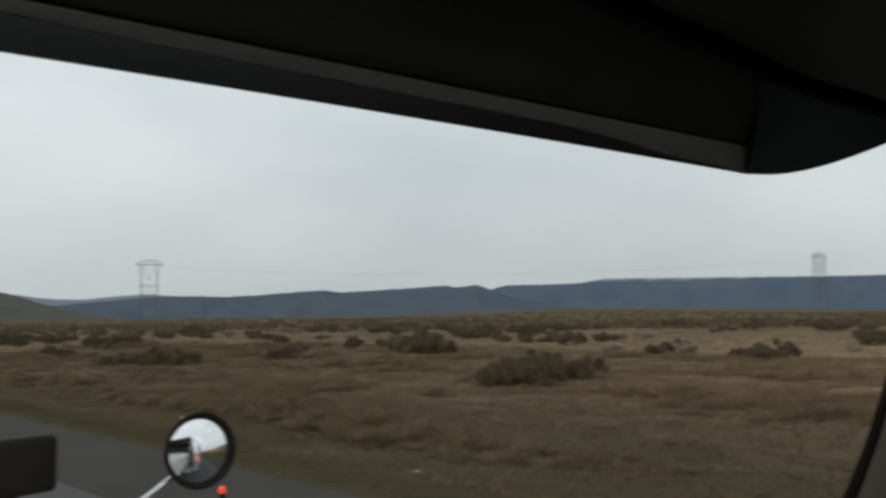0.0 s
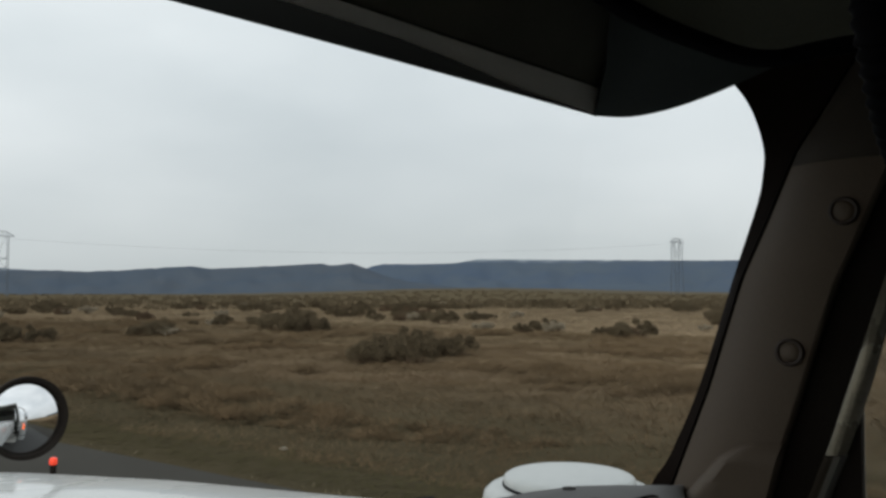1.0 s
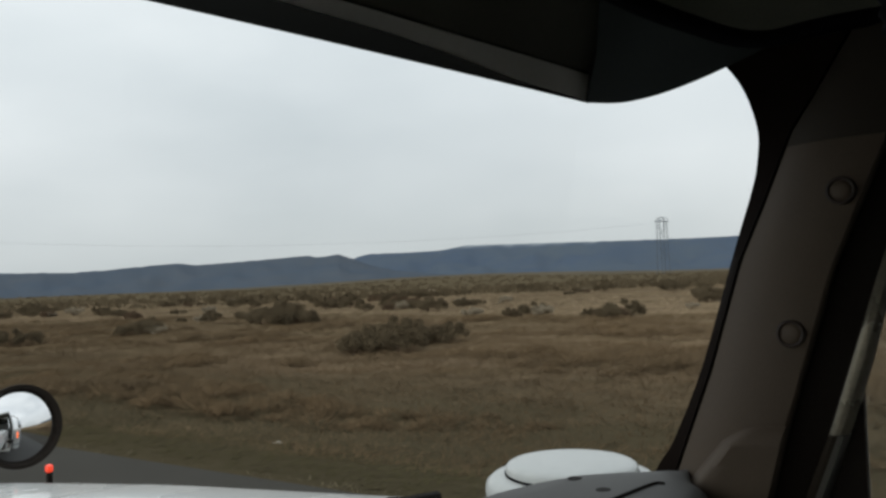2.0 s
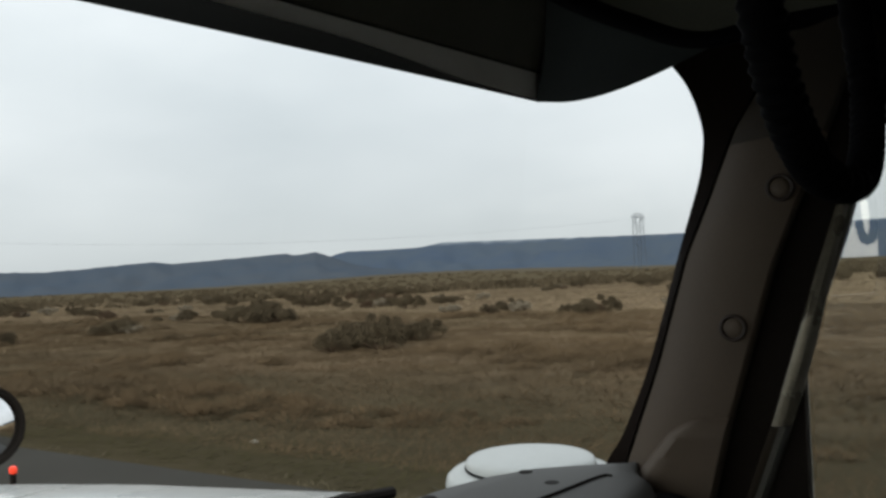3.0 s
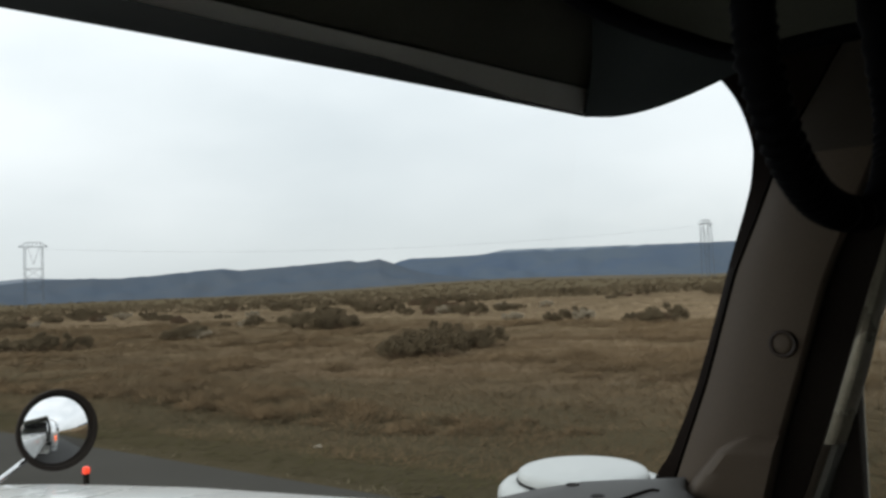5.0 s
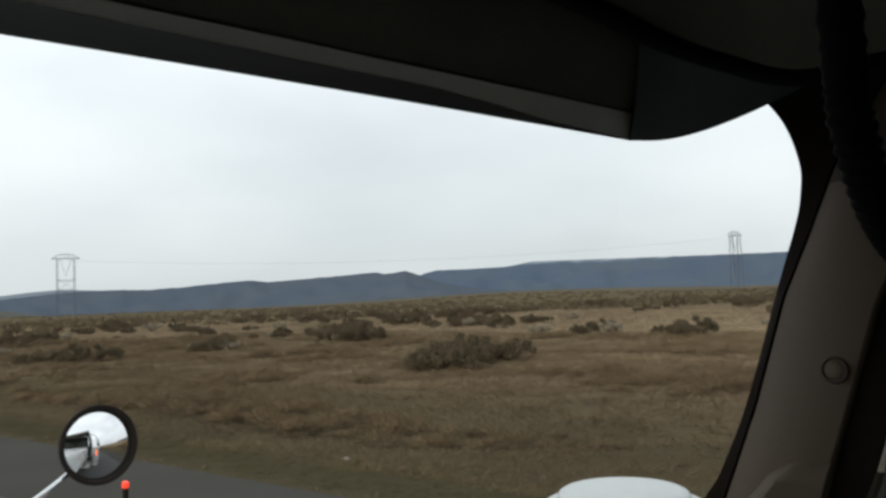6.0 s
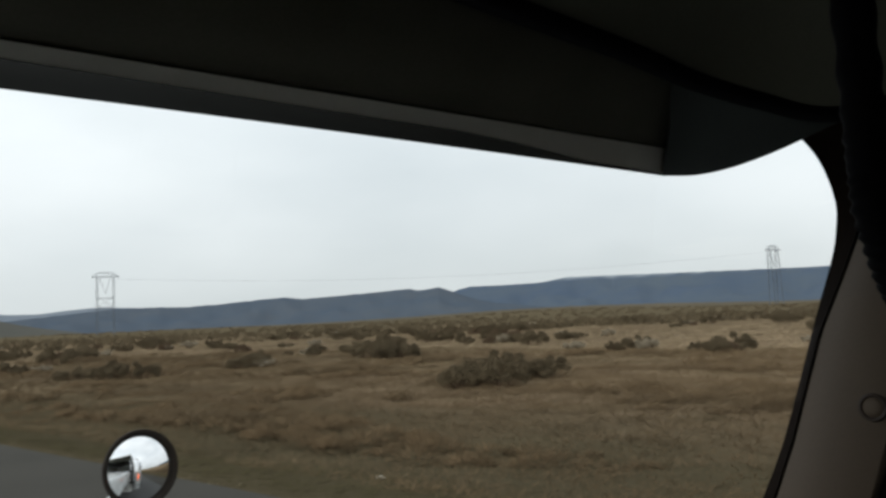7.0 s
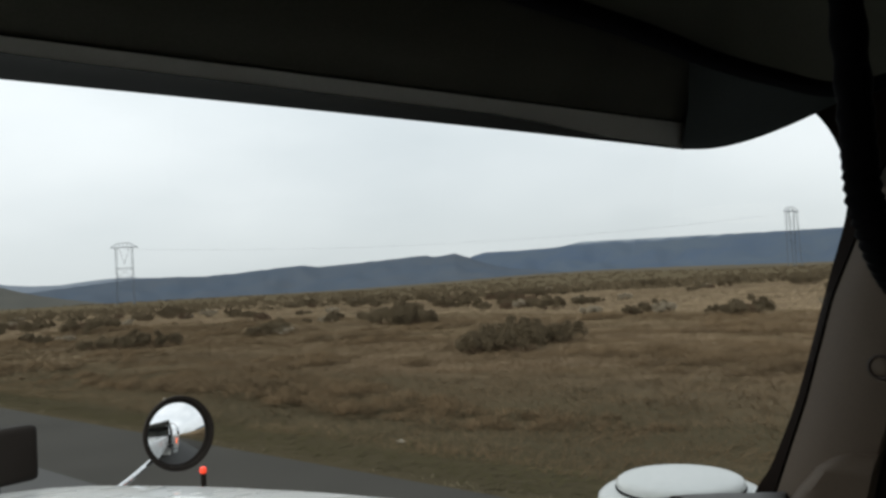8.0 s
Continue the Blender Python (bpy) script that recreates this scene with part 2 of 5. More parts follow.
def streak_ground(m):
    """Long patches that follow the road, an olive verge beside it, and pale bare soil here and there."""
    n, l = m.node_tree.nodes, m.node_tree.links
    b = n["Principled BSDF"]
    co = n.new("ShaderNodeTexCoord")
    old = b.inputs["Base Color"].links[0].from_socket

    def layer(under, colour, scale, stretch, lo, hi, turn=0.0, gate=None):
        mp = n.new("ShaderNodeMapping")
        mp.inputs["Scale"].default_value = (1.0, stretch, 1.0)
        mp.inputs["Rotation"].default_value = (0, 0, ROAD_TURN + turn)
        l.new(co.outputs["Object"], mp.inputs["Vector"])
        tx = n.new("ShaderNodeTexNoise")
        tx.inputs["Scale"].default_value, tx.inputs["Detail"].default_value, tx.inputs["Roughness"].default_value = scale, 6.0, 0.6
        l.new(mp.outputs["Vector"], tx.inputs["Vector"])
        rg = n.new("ShaderNodeMapRange")
        rg.inputs["From Min"].default_value, rg.inputs["From Max"].default_value = lo, hi
        l.new(tx.outputs["Fac"], rg.inputs["Value"])
        fac = rg.outputs["Result"]
        if gate:
            sep = n.new("ShaderNodeSeparateXYZ")
            spin = n.new("ShaderNodeMapping")
            spin.inputs["Rotation"].default_value = (0, 0, ROAD_TURN)
            l.new(co.outputs["Object"], spin.inputs["Vector"])
            l.new(spin.outputs["Vector"], sep.inputs[0])
            wob = n.new("ShaderNodeMath")
            wob.operation = "MULTIPLY_ADD"
            wob.inputs[1].default_value = 9.0
            l.new(tx.outputs["Fac"], wob.inputs[0])
            l.new(sep.outputs["X"], wob.inputs[2])
            gr = n.new("ShaderNodeMapRange")
            gr.inputs["From Min"].default_value, gr.inputs["From Max"].default_value = gate[1], gate[0]
            l.new(wob.outputs[0], gr.inputs["Value"])
            mu = n.new("ShaderNodeMath")
            mu.operation = "MULTIPLY"
            mu.inputs[1].default_value = 0.85
            l.new(gr.outputs["Result"], mu.inputs[0])
            fac = mu.outputs[0]
        mx = n.new("ShaderNodeMixRGB")
        mx.inputs[2].default_value = (*colour, 1)
        l.new(fac, mx.inputs[0])
        l.new(under, mx.inputs[1])
        return mx.outputs["Color"]

    c = layer(old, (0.201, 0.149, 0.094), 0.05, 0.4, 0.0, 1.0, 0.0, (31.0, 20.0))
    c = layer(c, (0.211, 0.158, 0.100), 0.022, 1.0, 0.46, 0.66)
    c = layer(c, (0.127, 0.093, 0.061), 0.24, 0.45, 0.42, 0.60)
    c = layer(c, (0.114, 0.086, 0.057), 0.10, 0.20, 0.48, 0.68, 0.06)
    c = layer(c, (0.219, 0.176, 0.118), 0.22, 0.24, 0.60, 0.76, 0.05)
    c = layer(c, (0.127, 0.092, 0.059), 0.9, 0.65, 0.44, 0.62)
    c = layer(c, (0.161, 0.121, 0.078), 1.4, 0.6, 0.54, 0.72)
    c = layer(c, (0.054, 0.047, 0.029), 0.35, 0.25, 0.0, 1.0, 0.0, (18.9, 24.0))
    c = layer(c, (0.076, 0.062, 0.038), 1.1, 0.5, 0.56, 0.74)
    c = layer(c, (0.099, 0.082, 0.052), 0.012, 0.5, 0.0, 1.0, 0.0, (230.0, 95.0))
    tone = n.new("ShaderNodeHueSaturation")
    l.new(pale_meadow(n, l, co, 1.28), tone.inputs["Value"])
    l.new(c, tone.inputs["Color"])
    l.new(tone.outputs["Color"], b.inputs["Base Color"])


streak_ground(earth)


def field(name, tones, scale=0.06, stretch=0.35, spread=0.2):
    """Plant colour that drifts between tones in long patches beside the road, and from blade to blade."""
    m = bpy.data.materials.new(name)
    m.use_nodes = True
    n, l = m.node_tree.nodes, m.node_tree.links
    b = n["Principled BSDF"]
    co = n.new("ShaderNodeTexCoord")
    mp = n.new("ShaderNodeMapping")
    mp.inputs["Rotation"].default_value = (0, 0, ROAD_TURN)
    mp.inputs["Scale"].default_value = (1.0, stretch, 1.0)
    l.new(co.outputs["Object"], mp.inputs["Vector"])
    tx = n.new("ShaderNodeTexNoise")
    tx.inputs["Scale"].default_value, tx.inputs["Detail"].default_value, tx.inputs["Roughness"].default_value = scale, 5.0, 0.6
    l.new(mp.outputs["Vector"], tx.inputs["Vector"])
    ramp = n.new("ShaderNodeValToRGB")
    while len(ramp.color_ramp.elements) < len(tones):
        ramp.color_ramp.elements.new(0.5)
    for k, c in enumerate(tones):
        ramp.color_ramp.elements[k].position = 0.32 + 0.36 * k / (len(tones) - 1)
        ramp.color_ramp.elements[k].color = (*c, 1)
    l.new(tx.outputs["Fac"], ramp.inputs["Fac"])
    geo = n.new("ShaderNodeNewGeometry")
    span = n.new("ShaderNodeMapRange")
    span.inputs["To Min"].default_value, span.inputs["To Max"].default_value = 1 - spread, 1 + spread
    l.new(geo.outputs["Random Per Island"], span.inputs["Value"])
    tone = n.new("ShaderNodeHueSaturation")
    lift = n.new("ShaderNodeMath")
    lift.operation = "MULTIPLY"
    l.new(span.outputs["Result"], lift.inputs[0])
    l.new(pale_meadow(n, l, co, 1.28), lift.inputs[1])
    l.new(lift.outputs[0], tone.inputs["Value"])
    l.new(ramp.outputs["Color"], tone.inputs["Color"])
    l.new(tone.outputs["Color"], b.inputs["Base Color"])
    b.inputs["Roughness"].default_value = 0.9
    b.inputs["Specular IOR Level"].default_value = 0.0
    return m


grass_dry = field("pale_dry_grass", ((0.120, 0.099, 0.066), (0.180, 0.150, 0.102)), 0.4)
near_straw = field("dry_grass", ((0.101, 0.075, 0.046), (0.150, 0.110, 0.067), (0.122, 0.084, 0.049), (0.192, 0.144, 0.090)), 0.13, 0.3, 0.08)
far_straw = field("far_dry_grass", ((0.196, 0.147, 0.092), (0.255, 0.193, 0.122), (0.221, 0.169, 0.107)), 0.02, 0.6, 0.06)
grass_green = field("dull_green_grass", ((0.050, 0.043, 0.025), (0.067, 0.059, 0.031), (0.072, 0.058, 0.033)), 0.14, 0.2, 0.06)
weed = field("dry_weed_stalks", ((0.102, 0.075, 0.047), (0.147, 0.103, 0.061), (0.127, 0.094, 0.059)), 0.16, 0.4, 0.10)
sage = material("sagebrush_leaves", (0.079, 0.063, 0.041), (0.123, 0.098, 0.065), 0.9, scale=1.6, fine=14, bump=0.0, random_tone=0.3, spec=0.0)
twig = material("dry_twigs", (0.082, 0.057, 0.039), (0.135, 0.097, 0.067), 0.9, scale=4, fine=30, bump=0.2, spec=0.0)
pale_twig = material("pale_dry_twigs", (0.205, 0.176, 0.131), (0.295, 0.254, 0.193), 0.9, scale=4, fine=30, bump=0.2, spec=0.0)
# Distance haze is mixed into this hill colour; there is no fog.
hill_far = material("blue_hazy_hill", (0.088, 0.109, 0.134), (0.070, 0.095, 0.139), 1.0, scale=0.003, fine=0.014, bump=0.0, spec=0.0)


def pale_crest(m, low, high):
    """Paler, noise-broken colour on the highest ground of the range."""
    n, l = m.node_tree.nodes, m.node_tree.links
    b = n["Principled BSDF"]
    geo = n.new("ShaderNodeNewGeometry")
    sep = n.new("ShaderNodeSeparateXYZ")
    l.new(geo.outputs["Position"], sep.inputs[0])
    tx = n.new("ShaderNodeTexNoise")
    tx.inputs["Scale"].default_value, tx.inputs["Detail"].default_value = 0.012, 5.0
    l.new(geo.outputs["Position"], tx.inputs["Vector"])
    lift = n.new("ShaderNodeMath")
    lift.operation = "MULTIPLY_ADD"
    lift.inputs[1].default_value = 40.0
    l.new(tx.outputs["Fac"], lift.inputs[0])
    l.new(sep.outputs["Z"], lift.inputs[2])
    rg = n.new("ShaderNodeMapRange")
    rg.inputs["From Min"].default_value, rg.inputs["From Max"].default_value = low, high
    rg.inputs["To Max"].default_value = 0.75
    l.new(lift.outputs[0], rg.inputs["Value"])
    mx = n.new("ShaderNodeMixRGB")
    mx.inputs[2].default_value = (0.30, 0.335, 0.37, 1)
    l.new(rg.outputs["Result"], mx.inputs[0])
    l.new(b.inputs["Base Color"].links[0].from_socket, mx.inputs[1])
    l.new(mx.outputs["Color"], b.inputs["Base Color"])


pale_crest(hill_far, 168.0, 186.0)
hill_near = material("brown_low_rise", (0.092, 0.080, 0.058), (0.125, 0.106, 0.076), 1.0, scale=0.01, fine=0.1, bump=0.0, spec=0.0)
# Blue, pale and grey tints carry the haze of these ranges.
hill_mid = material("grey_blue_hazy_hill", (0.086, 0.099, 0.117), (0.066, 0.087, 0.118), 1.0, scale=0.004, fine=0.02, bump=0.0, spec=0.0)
hill_pale = material("haze_pale_far_ridge", (0.15, 0.175, 0.21), (0.17, 0.195, 0.23), 1.0, scale=0.002, fine=0.02, bump=0.0, spec=0.0)
hill_grey = material("grey_brown_hazy_hill", (0.078, 0.078, 0.070), (0.100, 0.098, 0.088), 1.0, scale=0.01, fine=0.1, bump=0.0, spec=0.0)
# Tower steel takes the hazy hill tone, so haze sits in its colour.
lattice = material("haze_grey_lattice_steel", (0.085, 0.102, 0.125), (0.115, 0.132, 0.152), 0.8, 0.0, scale=0.3, fine=4, bump=0.0, spec=0.1)
sign_blue = material("blue_sign_sheet", (0.012, 0.06, 0.26), (0.018, 0.075, 0.31), 0.45, scale=4, fine=60, bump=0.02)
sign_navy = material("dark_blue_sign_sheet", (0.012, 0.03, 0.11), (0.018, 0.04, 0.14), 0.45, scale=4, fine=60, bump=0.02)
sign_red = material("red_sign_sheet", (0.38, 0.035, 0.04), (0.46, 0.05, 0.05), 0.45, scale=4, fine=60, bump=0.02)
sign_white = material("white_sign_sheet", (0.66, 0.67, 0.68), (0.76, 0.77, 0.77), 0.45, scale=4, fine=60, bump=0.02)
post_wood = material("weathered_post_wood", (0.17, 0.125, 0.08), (0.26, 0.19, 0.125), 0.8, scale=5, fine=70, bump=0.3)
pale_rock = material("pale_rock", (0.20, 0.18, 0.145), (0.29, 0.262, 0.215), 0.9, scale=2, fine=16, bump=0.5, spec=0.0)


# ---- mesh helpers ----
def thing(name, label, category, group="", kind="", at=(0, 0, 0)):
    ob = new(name)
    ob.location = at
    ob.empty_display_size = 0.1
    return tagged(ob, label, category, group, kind)


def part(name, bm, mat, parent=None, label="", smooth=True):
    me = bpy.data.meshes.new(name)
    bm.normal_update()
    bm.to_mesh(me)
    bm.free()
    me.materials.append(mat)
    if smooth:
        me.shade_smooth()
        me.set_sharp_from_angle(angle=radians(40))
    ob = new(name, me)
    if parent is not None:
        base = parent
        ob.parent = base
        off = Vector(base.location)
        up = base.parent
        while up is not None:
            off += Vector(up.location)
            up = up.parent
        ob.location = -off
    return tagged(ob, label)


def add_box(bm, lo, hi, bevel=0.0, seg=2):
    r = bmesh.ops.create_cube(bm, size=1.0)
    c = [(a + b) / 2 for a, b in zip(lo, hi)]
    s = [b - a for a, b in zip(lo, hi)]
    for v in r["verts"]:
        v.co = Vector((c[0] + v.co.x * s[0], c[1] + v.co.y * s[1], c[2] + v.co.z * s[2]))
    if bevel:
        edges = list({e for v in r["verts"] for e in v.link_edges})
        bmesh.ops.bevel(bm, geom=edges, offset=bevel, segments=seg, profile=0.6, affect="EDGES")
    return bm


def box(lo, hi, bevel=0.0, seg=2):
    return add_box(bmesh.new(), lo, hi, bevel, seg)


def smooth_path(pts, steps=8):
    """Catmull-Rom through the points."""
    p = [Vector(a) for a in pts]
    q = [2 * p[0] - p[1]] + p + [2 * p[-1] - p[-2]]
    out = []
    for i in range(1, len(q) - 2):
        for k in range(steps):
            t = k / steps
            a, b, c, e = q[i - 1], q[i], q[i + 1], q[i + 2]
            out.append(0.5 * (2 * b + (c - a) * t + (2 * a - 5 * b + 4 * c - e) * t * t + (3 * b - a - 3 * c + e) * t ** 3))
    out.append(p[-1])
    return out


def add_tube(bm, path, radius, sides=10, caps=True):
    """A round bar along a path; radius: a number or a function of the running length."""
    path = [Vector(p) for p in path]
    side = None
    rings, run = [], 0.0
    for i, p in enumerate(path):
        d = (path[min(i + 1, len(path) - 1)] - path[max(i - 1, 0)]).normalized()
        if side is None:
            side = d.orthogonal().normalized()
        side = (side - d * side.dot(d)).normalized()
        other = d.cross(side)
        if i:
            run += (p - path[i - 1]).length
        r = radius(run) if callable(radius) else radius
        rings.append([bm.verts.new(p + r * (math.cos(2 * math.pi * k / sides) * side + math.sin(2 * math.pi * k / sides) * other)) for k in range(sides)])
    for a, b in zip(rings, rings[1:]):
        for k in range(sides):
            bm.faces.new((a[k], a[(k + 1) % sides], b[(k + 1) % sides], b[k]))
    if caps:
        bm.faces.new(rings[0][::-1])
        bm.faces.new(rings[-1])
    return bm


def tube(path, radius, sides=10):
    return add_tube(bmesh.new(), path, radius, sides)


def lathe(profile, centre, axis=(0, 0, 1), sides=40):
    """Turn a profile of (radius, height) round an axis through centre; closed where the radius is zero."""
    bm = bmesh.new()
    turn = Vector((0, 0, 1)).rotation_difference(Vector(axis).normalized()).to_matrix()
    rings = []
    for r, h in profile:
        if r < 1e-6:
            rings.append([bm.verts.new(Vector(centre) + turn @ Vector((0, 0, h)))])
        else:
            rings.append([bm.verts.new(Vector(centre) + turn @ Vector((r * math.cos(2 * math.pi * k / sides), r * math.sin(2 * math.pi * k / sides), h))) for k in range(sides)])
    for a, b in zip(rings, rings[1:]):
        for k in range(sides):
            j = (k + 1) % sides
            if len(a) == 1 and len(b) > 1:
                bm.faces.new((a[0], b[j], b[k]))
            elif len(b) == 1 and len(a) > 1:
                bm.faces.new((a[k], a[j], b[0]))
            elif len(a) > 1:
                bm.faces.new((a[k], a[j], b[j], b[k]))
    bmesh.ops.recalc_face_normals(bm, faces=bm.faces[:])
    return bm


def skin(rows, closed=False):
    """A sheet over rows of points."""
    bm = bmesh.new()
    grid = [[bm.verts.new(p) for p in row] for row in rows]
    for a, b in zip(grid, grid[1:]):
        n = len(a)
        for k in range(n if closed else n - 1):
            bm.faces.new((a[k], a[(k + 1) % n], b[(k + 1) % n], b[k]))
    return bm


def solid(rows):
    """Rows of closed cross-sections joined to a solid, capped at both ends."""
    bm = skin(rows, closed=True)
    n = len(rows[0])
    bm.verts.ensure_lookup_table()
    bm.faces.new([bm.verts[k] for k in range(n)])
    last = len(bm.verts) - n
    bm.faces.new([bm.verts[last + k] for k in range(n)])
    bmesh.ops.recalc_face_normals(bm, faces=bm.faces[:])
    return bm


def along(table, z):
    """Straight-line reading of a table of (z, value)."""
    zs, vs = zip(*table)
    return float(np.interp(z, zs, vs))


def resample(loop, n):
    """n points evenly along a closed loop."""
    pts = [Vector(p) for p in loop] + [Vector(loop[0])]
    acc = [0.0]
    for a, b in zip(pts, pts[1:]):
        acc.append(acc[-1] + (b - a).length)
    out = []
    for k in range(n):
        s = acc[-1] * k / n
        i = max(j for j in range(len(acc)) if acc[j] <= s + 1e-9)
        i = min(i, len(pts) - 2)
        f = (s - acc[i]) / max(1e-9, acc[i + 1] - acc[i])
        out.append(pts[i].lerp(pts[i + 1], f))
    return out


def wall_with_hole(hole, lo, hi, x0, x1):
    """A wall in the y-z plane between x0 and x1, with an opening of any round shape."""
    cy = sum(p[0] for p in hole) / len(hole)
    cz = sum(p[1] for p in hole) / len(hole)
    inner, outer = [], []
    for y, z in hole:
        dy, dz = y - cy, z - cz
        k = min([abs(a) for a in (((hi[0] - cy) / dy) if dy > 0 else 9e9, ((lo[0] - cy) / dy) if dy < 0 else 9e9, ((hi[1] - cz) / dz) if dz > 0 else 9e9, ((lo[1] - cz) / dz) if dz < 0 else 9e9)])
        inner.append((y, z))
        outer.append((cy + dy * k, cz + dz * k))
    ring = []
    for (y, z), (oy, oz) in zip(inner, outer):
        ring.append([(x0, oy, oz), (x0, y, z), (x1, y, z), (x1, oy, oz)])
    bm = bmesh.new()
    cols = [[bm.verts.new(p) for p in r] for r in ring]
    n = len(cols)
    for i in range(n):
        a, b = cols[i], cols[(i + 1) % n]
        for k in range(4):
            bm.faces.new((a[k], a[(k + 1) % 4], b[(k + 1) % 4], b[k]))
    bmesh.ops.recalc_face_normals(bm, faces=bm.faces[:])
    return bm


# ---- ground, road, hills ----
def lateral(x, y):
    """Distance to the right of the truck's line, across the road."""
    return x * math.cos(ROAD_TURN) - y * math.sin(ROAD_TURN)


def from_road(u, v):
    return u * math.cos(ROAD_TURN) + v * math.sin(ROAD_TURN), -u * math.sin(ROAD_TURN) + v * math.cos(ROAD_TURN)


def ground_height(x, y):
    d = math.hypot(x, y)
    u = lateral(x, y)
    if -22 < u < 7.4:
        base = -0.03
    else:
        s = (u - 7.4) if u > 0 else (-22 - u)
        base = -0.03 - 0.35 * min(1, s / 3.0) + 0.30 * min(1, max(0, s - 4) / 14)
        near = min(1, s / 6)
        base += near * 0.22 * noise.noise((x * 0.11, y * 0.11, 0)) + near * 0.10 * noise.noise((x * 0.45, y * 0.45, 3))
    far = min(1, max(0, d - 120) / 500)
    base += far * 2.2 * noise.noise((x * 0.0035, y * 0.0035, 7))
    az = math.degrees(math.atan2(x, y))
    base += 3.6 * math.exp(-((az - 61) / 9.0) ** 2) * math.exp(-((d - 620) / 180.0) ** 2)
    return base


def build_ground():
    bm = bmesh.new()
    radii = [0.0, 3, 5, 6.5] + [8 * 1.045 ** k for k in range(148)]
    radii = [r for r in radii if r < 4900] + [4900]
    n = 300
    rows = []
    for r in radii:
        row = []
        for k in range(n):
            a = 2 * math.pi * k / n
            x, y = r * math.sin(a), r * math.cos(a)
            row.append((x, y, ground_height(x, y)))
        rows.append(row)
    bm = skin(rows[1:], closed=True)
    bm.verts.ensure_lookup_table()
    bm.faces.new([bm.verts[k] for k in range(n)])
    bmesh.ops.recalc_face_normals(bm, faces=bm.faces[:])
    return bm


ground = part("ground", build_ground(), earth)
tagged(ground, "dry tan grassland with brown and olive patches reaching the hills", "ground", kind="structure")


def strip(x0, x1, y0, y1, z0, z1, steps=60):
    rows = []
    for k in range(steps + 1):
        y = y0 + (y1 - y0) * k / steps
        (ax, ay), (bx, by) = from_road(x0, y), from_road(x1, y)
        rows.append([(ax, ay, z0), (ax, ay, z1), (bx, by, z1), (bx, by, z0)])
    return solid(rows)


road = part("road", strip(-7.6, 4.80, -600, 2500, -0.25, 0.0), asphalt)
tagged(road, "grey asphalt highway lanes", "road", kind="structure")
shoulder = part("road_shoulder", strip(4.804, 7.20, -600, 2500, -0.25, -0.004), shoulder_mix)
tagged(shoulder, "darker asphalt shoulder beside the highway", "road shoulder", kind="structure")

# The skyline: bearing in degrees right of the truck's heading, height in degrees. Two ranges overlap at a notch.
NEAR_RANGE = [(5, 0.8), (15, 0.8), (22, 0.8), (24.7, 0.92), (26.7, 1.1), (28.4, 1.25), (30.9, 1.46), (33, 1.50), (35.2, 1.43), (37.5, 1.53), (38.5, 1.61), (40.2, 1.74), (41.8, 1.84), (42.4, 1.80), (43.2, 1.68),
              (45.9, 1.82), (48.1, 1.93), (50.2, 2.07), (50.8, 2.1), (51.3, 1.94), (52.0, 2.0), (52.8, 2.12), (53.3, 1.95), (53.85, 1.74), (54.4, 1.52), (55.2, 1.22), (56.5, 0.9), (58.5, 0.6), (61, 0.35), (64, 0.1), (68, -0.3)]
FAR_RANGE = [(44, 0.8), (50, 1.3), (52.5, 1.62), (53.85, 1.76), (54.4, 1.93), (55.1, 2.06), (57, 2.05), (59.5, 2.09), (60.3, 2.13), (61.8, 2.4), (64.4, 2.37),
             (68.5, 2.31), (72.8, 2.24), (76.5, 2.18), (78.5, 2.16), (84, 2.2), (89.7, 2.34), (95, 2.2), (105, 2.0), (115, 1.7), (135, 1.2)]


def hill_ridge(table, dist, depth, a0, a1, step, seed, rough):
    rows = []
    a = a0
    while a <= a1:
        top = (2.45 + dist * math.tan(radians(along(table, a)))) + rough * noise.noise((a * 1.7, seed, 0)) + 0.5 * rough * noise.noise((a * 5.1, seed, 2))
        row = []
        for k in range(15):
            f = k / 14
            r = dist - depth + depth * f
            fold = noise.noise((a * 0.55, f * 3.0, seed + 5)) * 0.26 * math.sin(math.pi * f)
            h = top * max(-0.05, (f ** 1.35 + fold)) if f < 1 else top
            row.append((r * math.sin(radians(a)), r * math.cos(radians(a)), h - 8 * (1 - f)))
        r = dist + 200
        row.append((r * math.sin(radians(a)), r * math.cos(radians(a)), -20))
        rows.append(row)
        a += step
    bm = skin(rows)
    bmesh.ops.recalc_face_normals(bm, faces=bm.faces[:])
    return bm


tagged(part("hill_range_far", hill_ridge(FAR_RANGE, 3900, 900, 44, 135, 0.2, 1.0, 2.0), hill_far), "long hill range tinted hazy blue, with a flat paler crest", "hill range", kind="structure")
tagged(part("hill_range_near", hill_ridge(NEAR_RANGE, 3300, 850, 5, 68, 0.15, 3.0, 2.2), hill_mid), "hill range tinted hazy grey-blue, with low knolls", "hill range", kind="structure")
FAR_LEFT = [(0, 1.5), (15, 1.6), (20, 1.7), (22.5, 1.62), (23.7, 1.42), (25, 1.31), (26.5, 1.30), (28, 1.47), (29.4, 1.58), (30.5, 1.60), (33, 1.45), (36, 1.2), (40, 1.0)]
tagged(part("far_ridge", hill_ridge(FAR_LEFT, 4500, 300, 0, 40, 0.4, 9.0, 1.0), hill_pale), "distant ridge tinted pale with haze behind the hill range", "ridge", kind="structure")
LEFT_RISE = [(6, 2.0), (17, 2.1), (20, 1.98), (21.85, 1.74), (22.8, 1.47), (23.7, 1.15), (25, 0.76), (26.6, 0.42), (29, 0.0), (31, -0.3)]
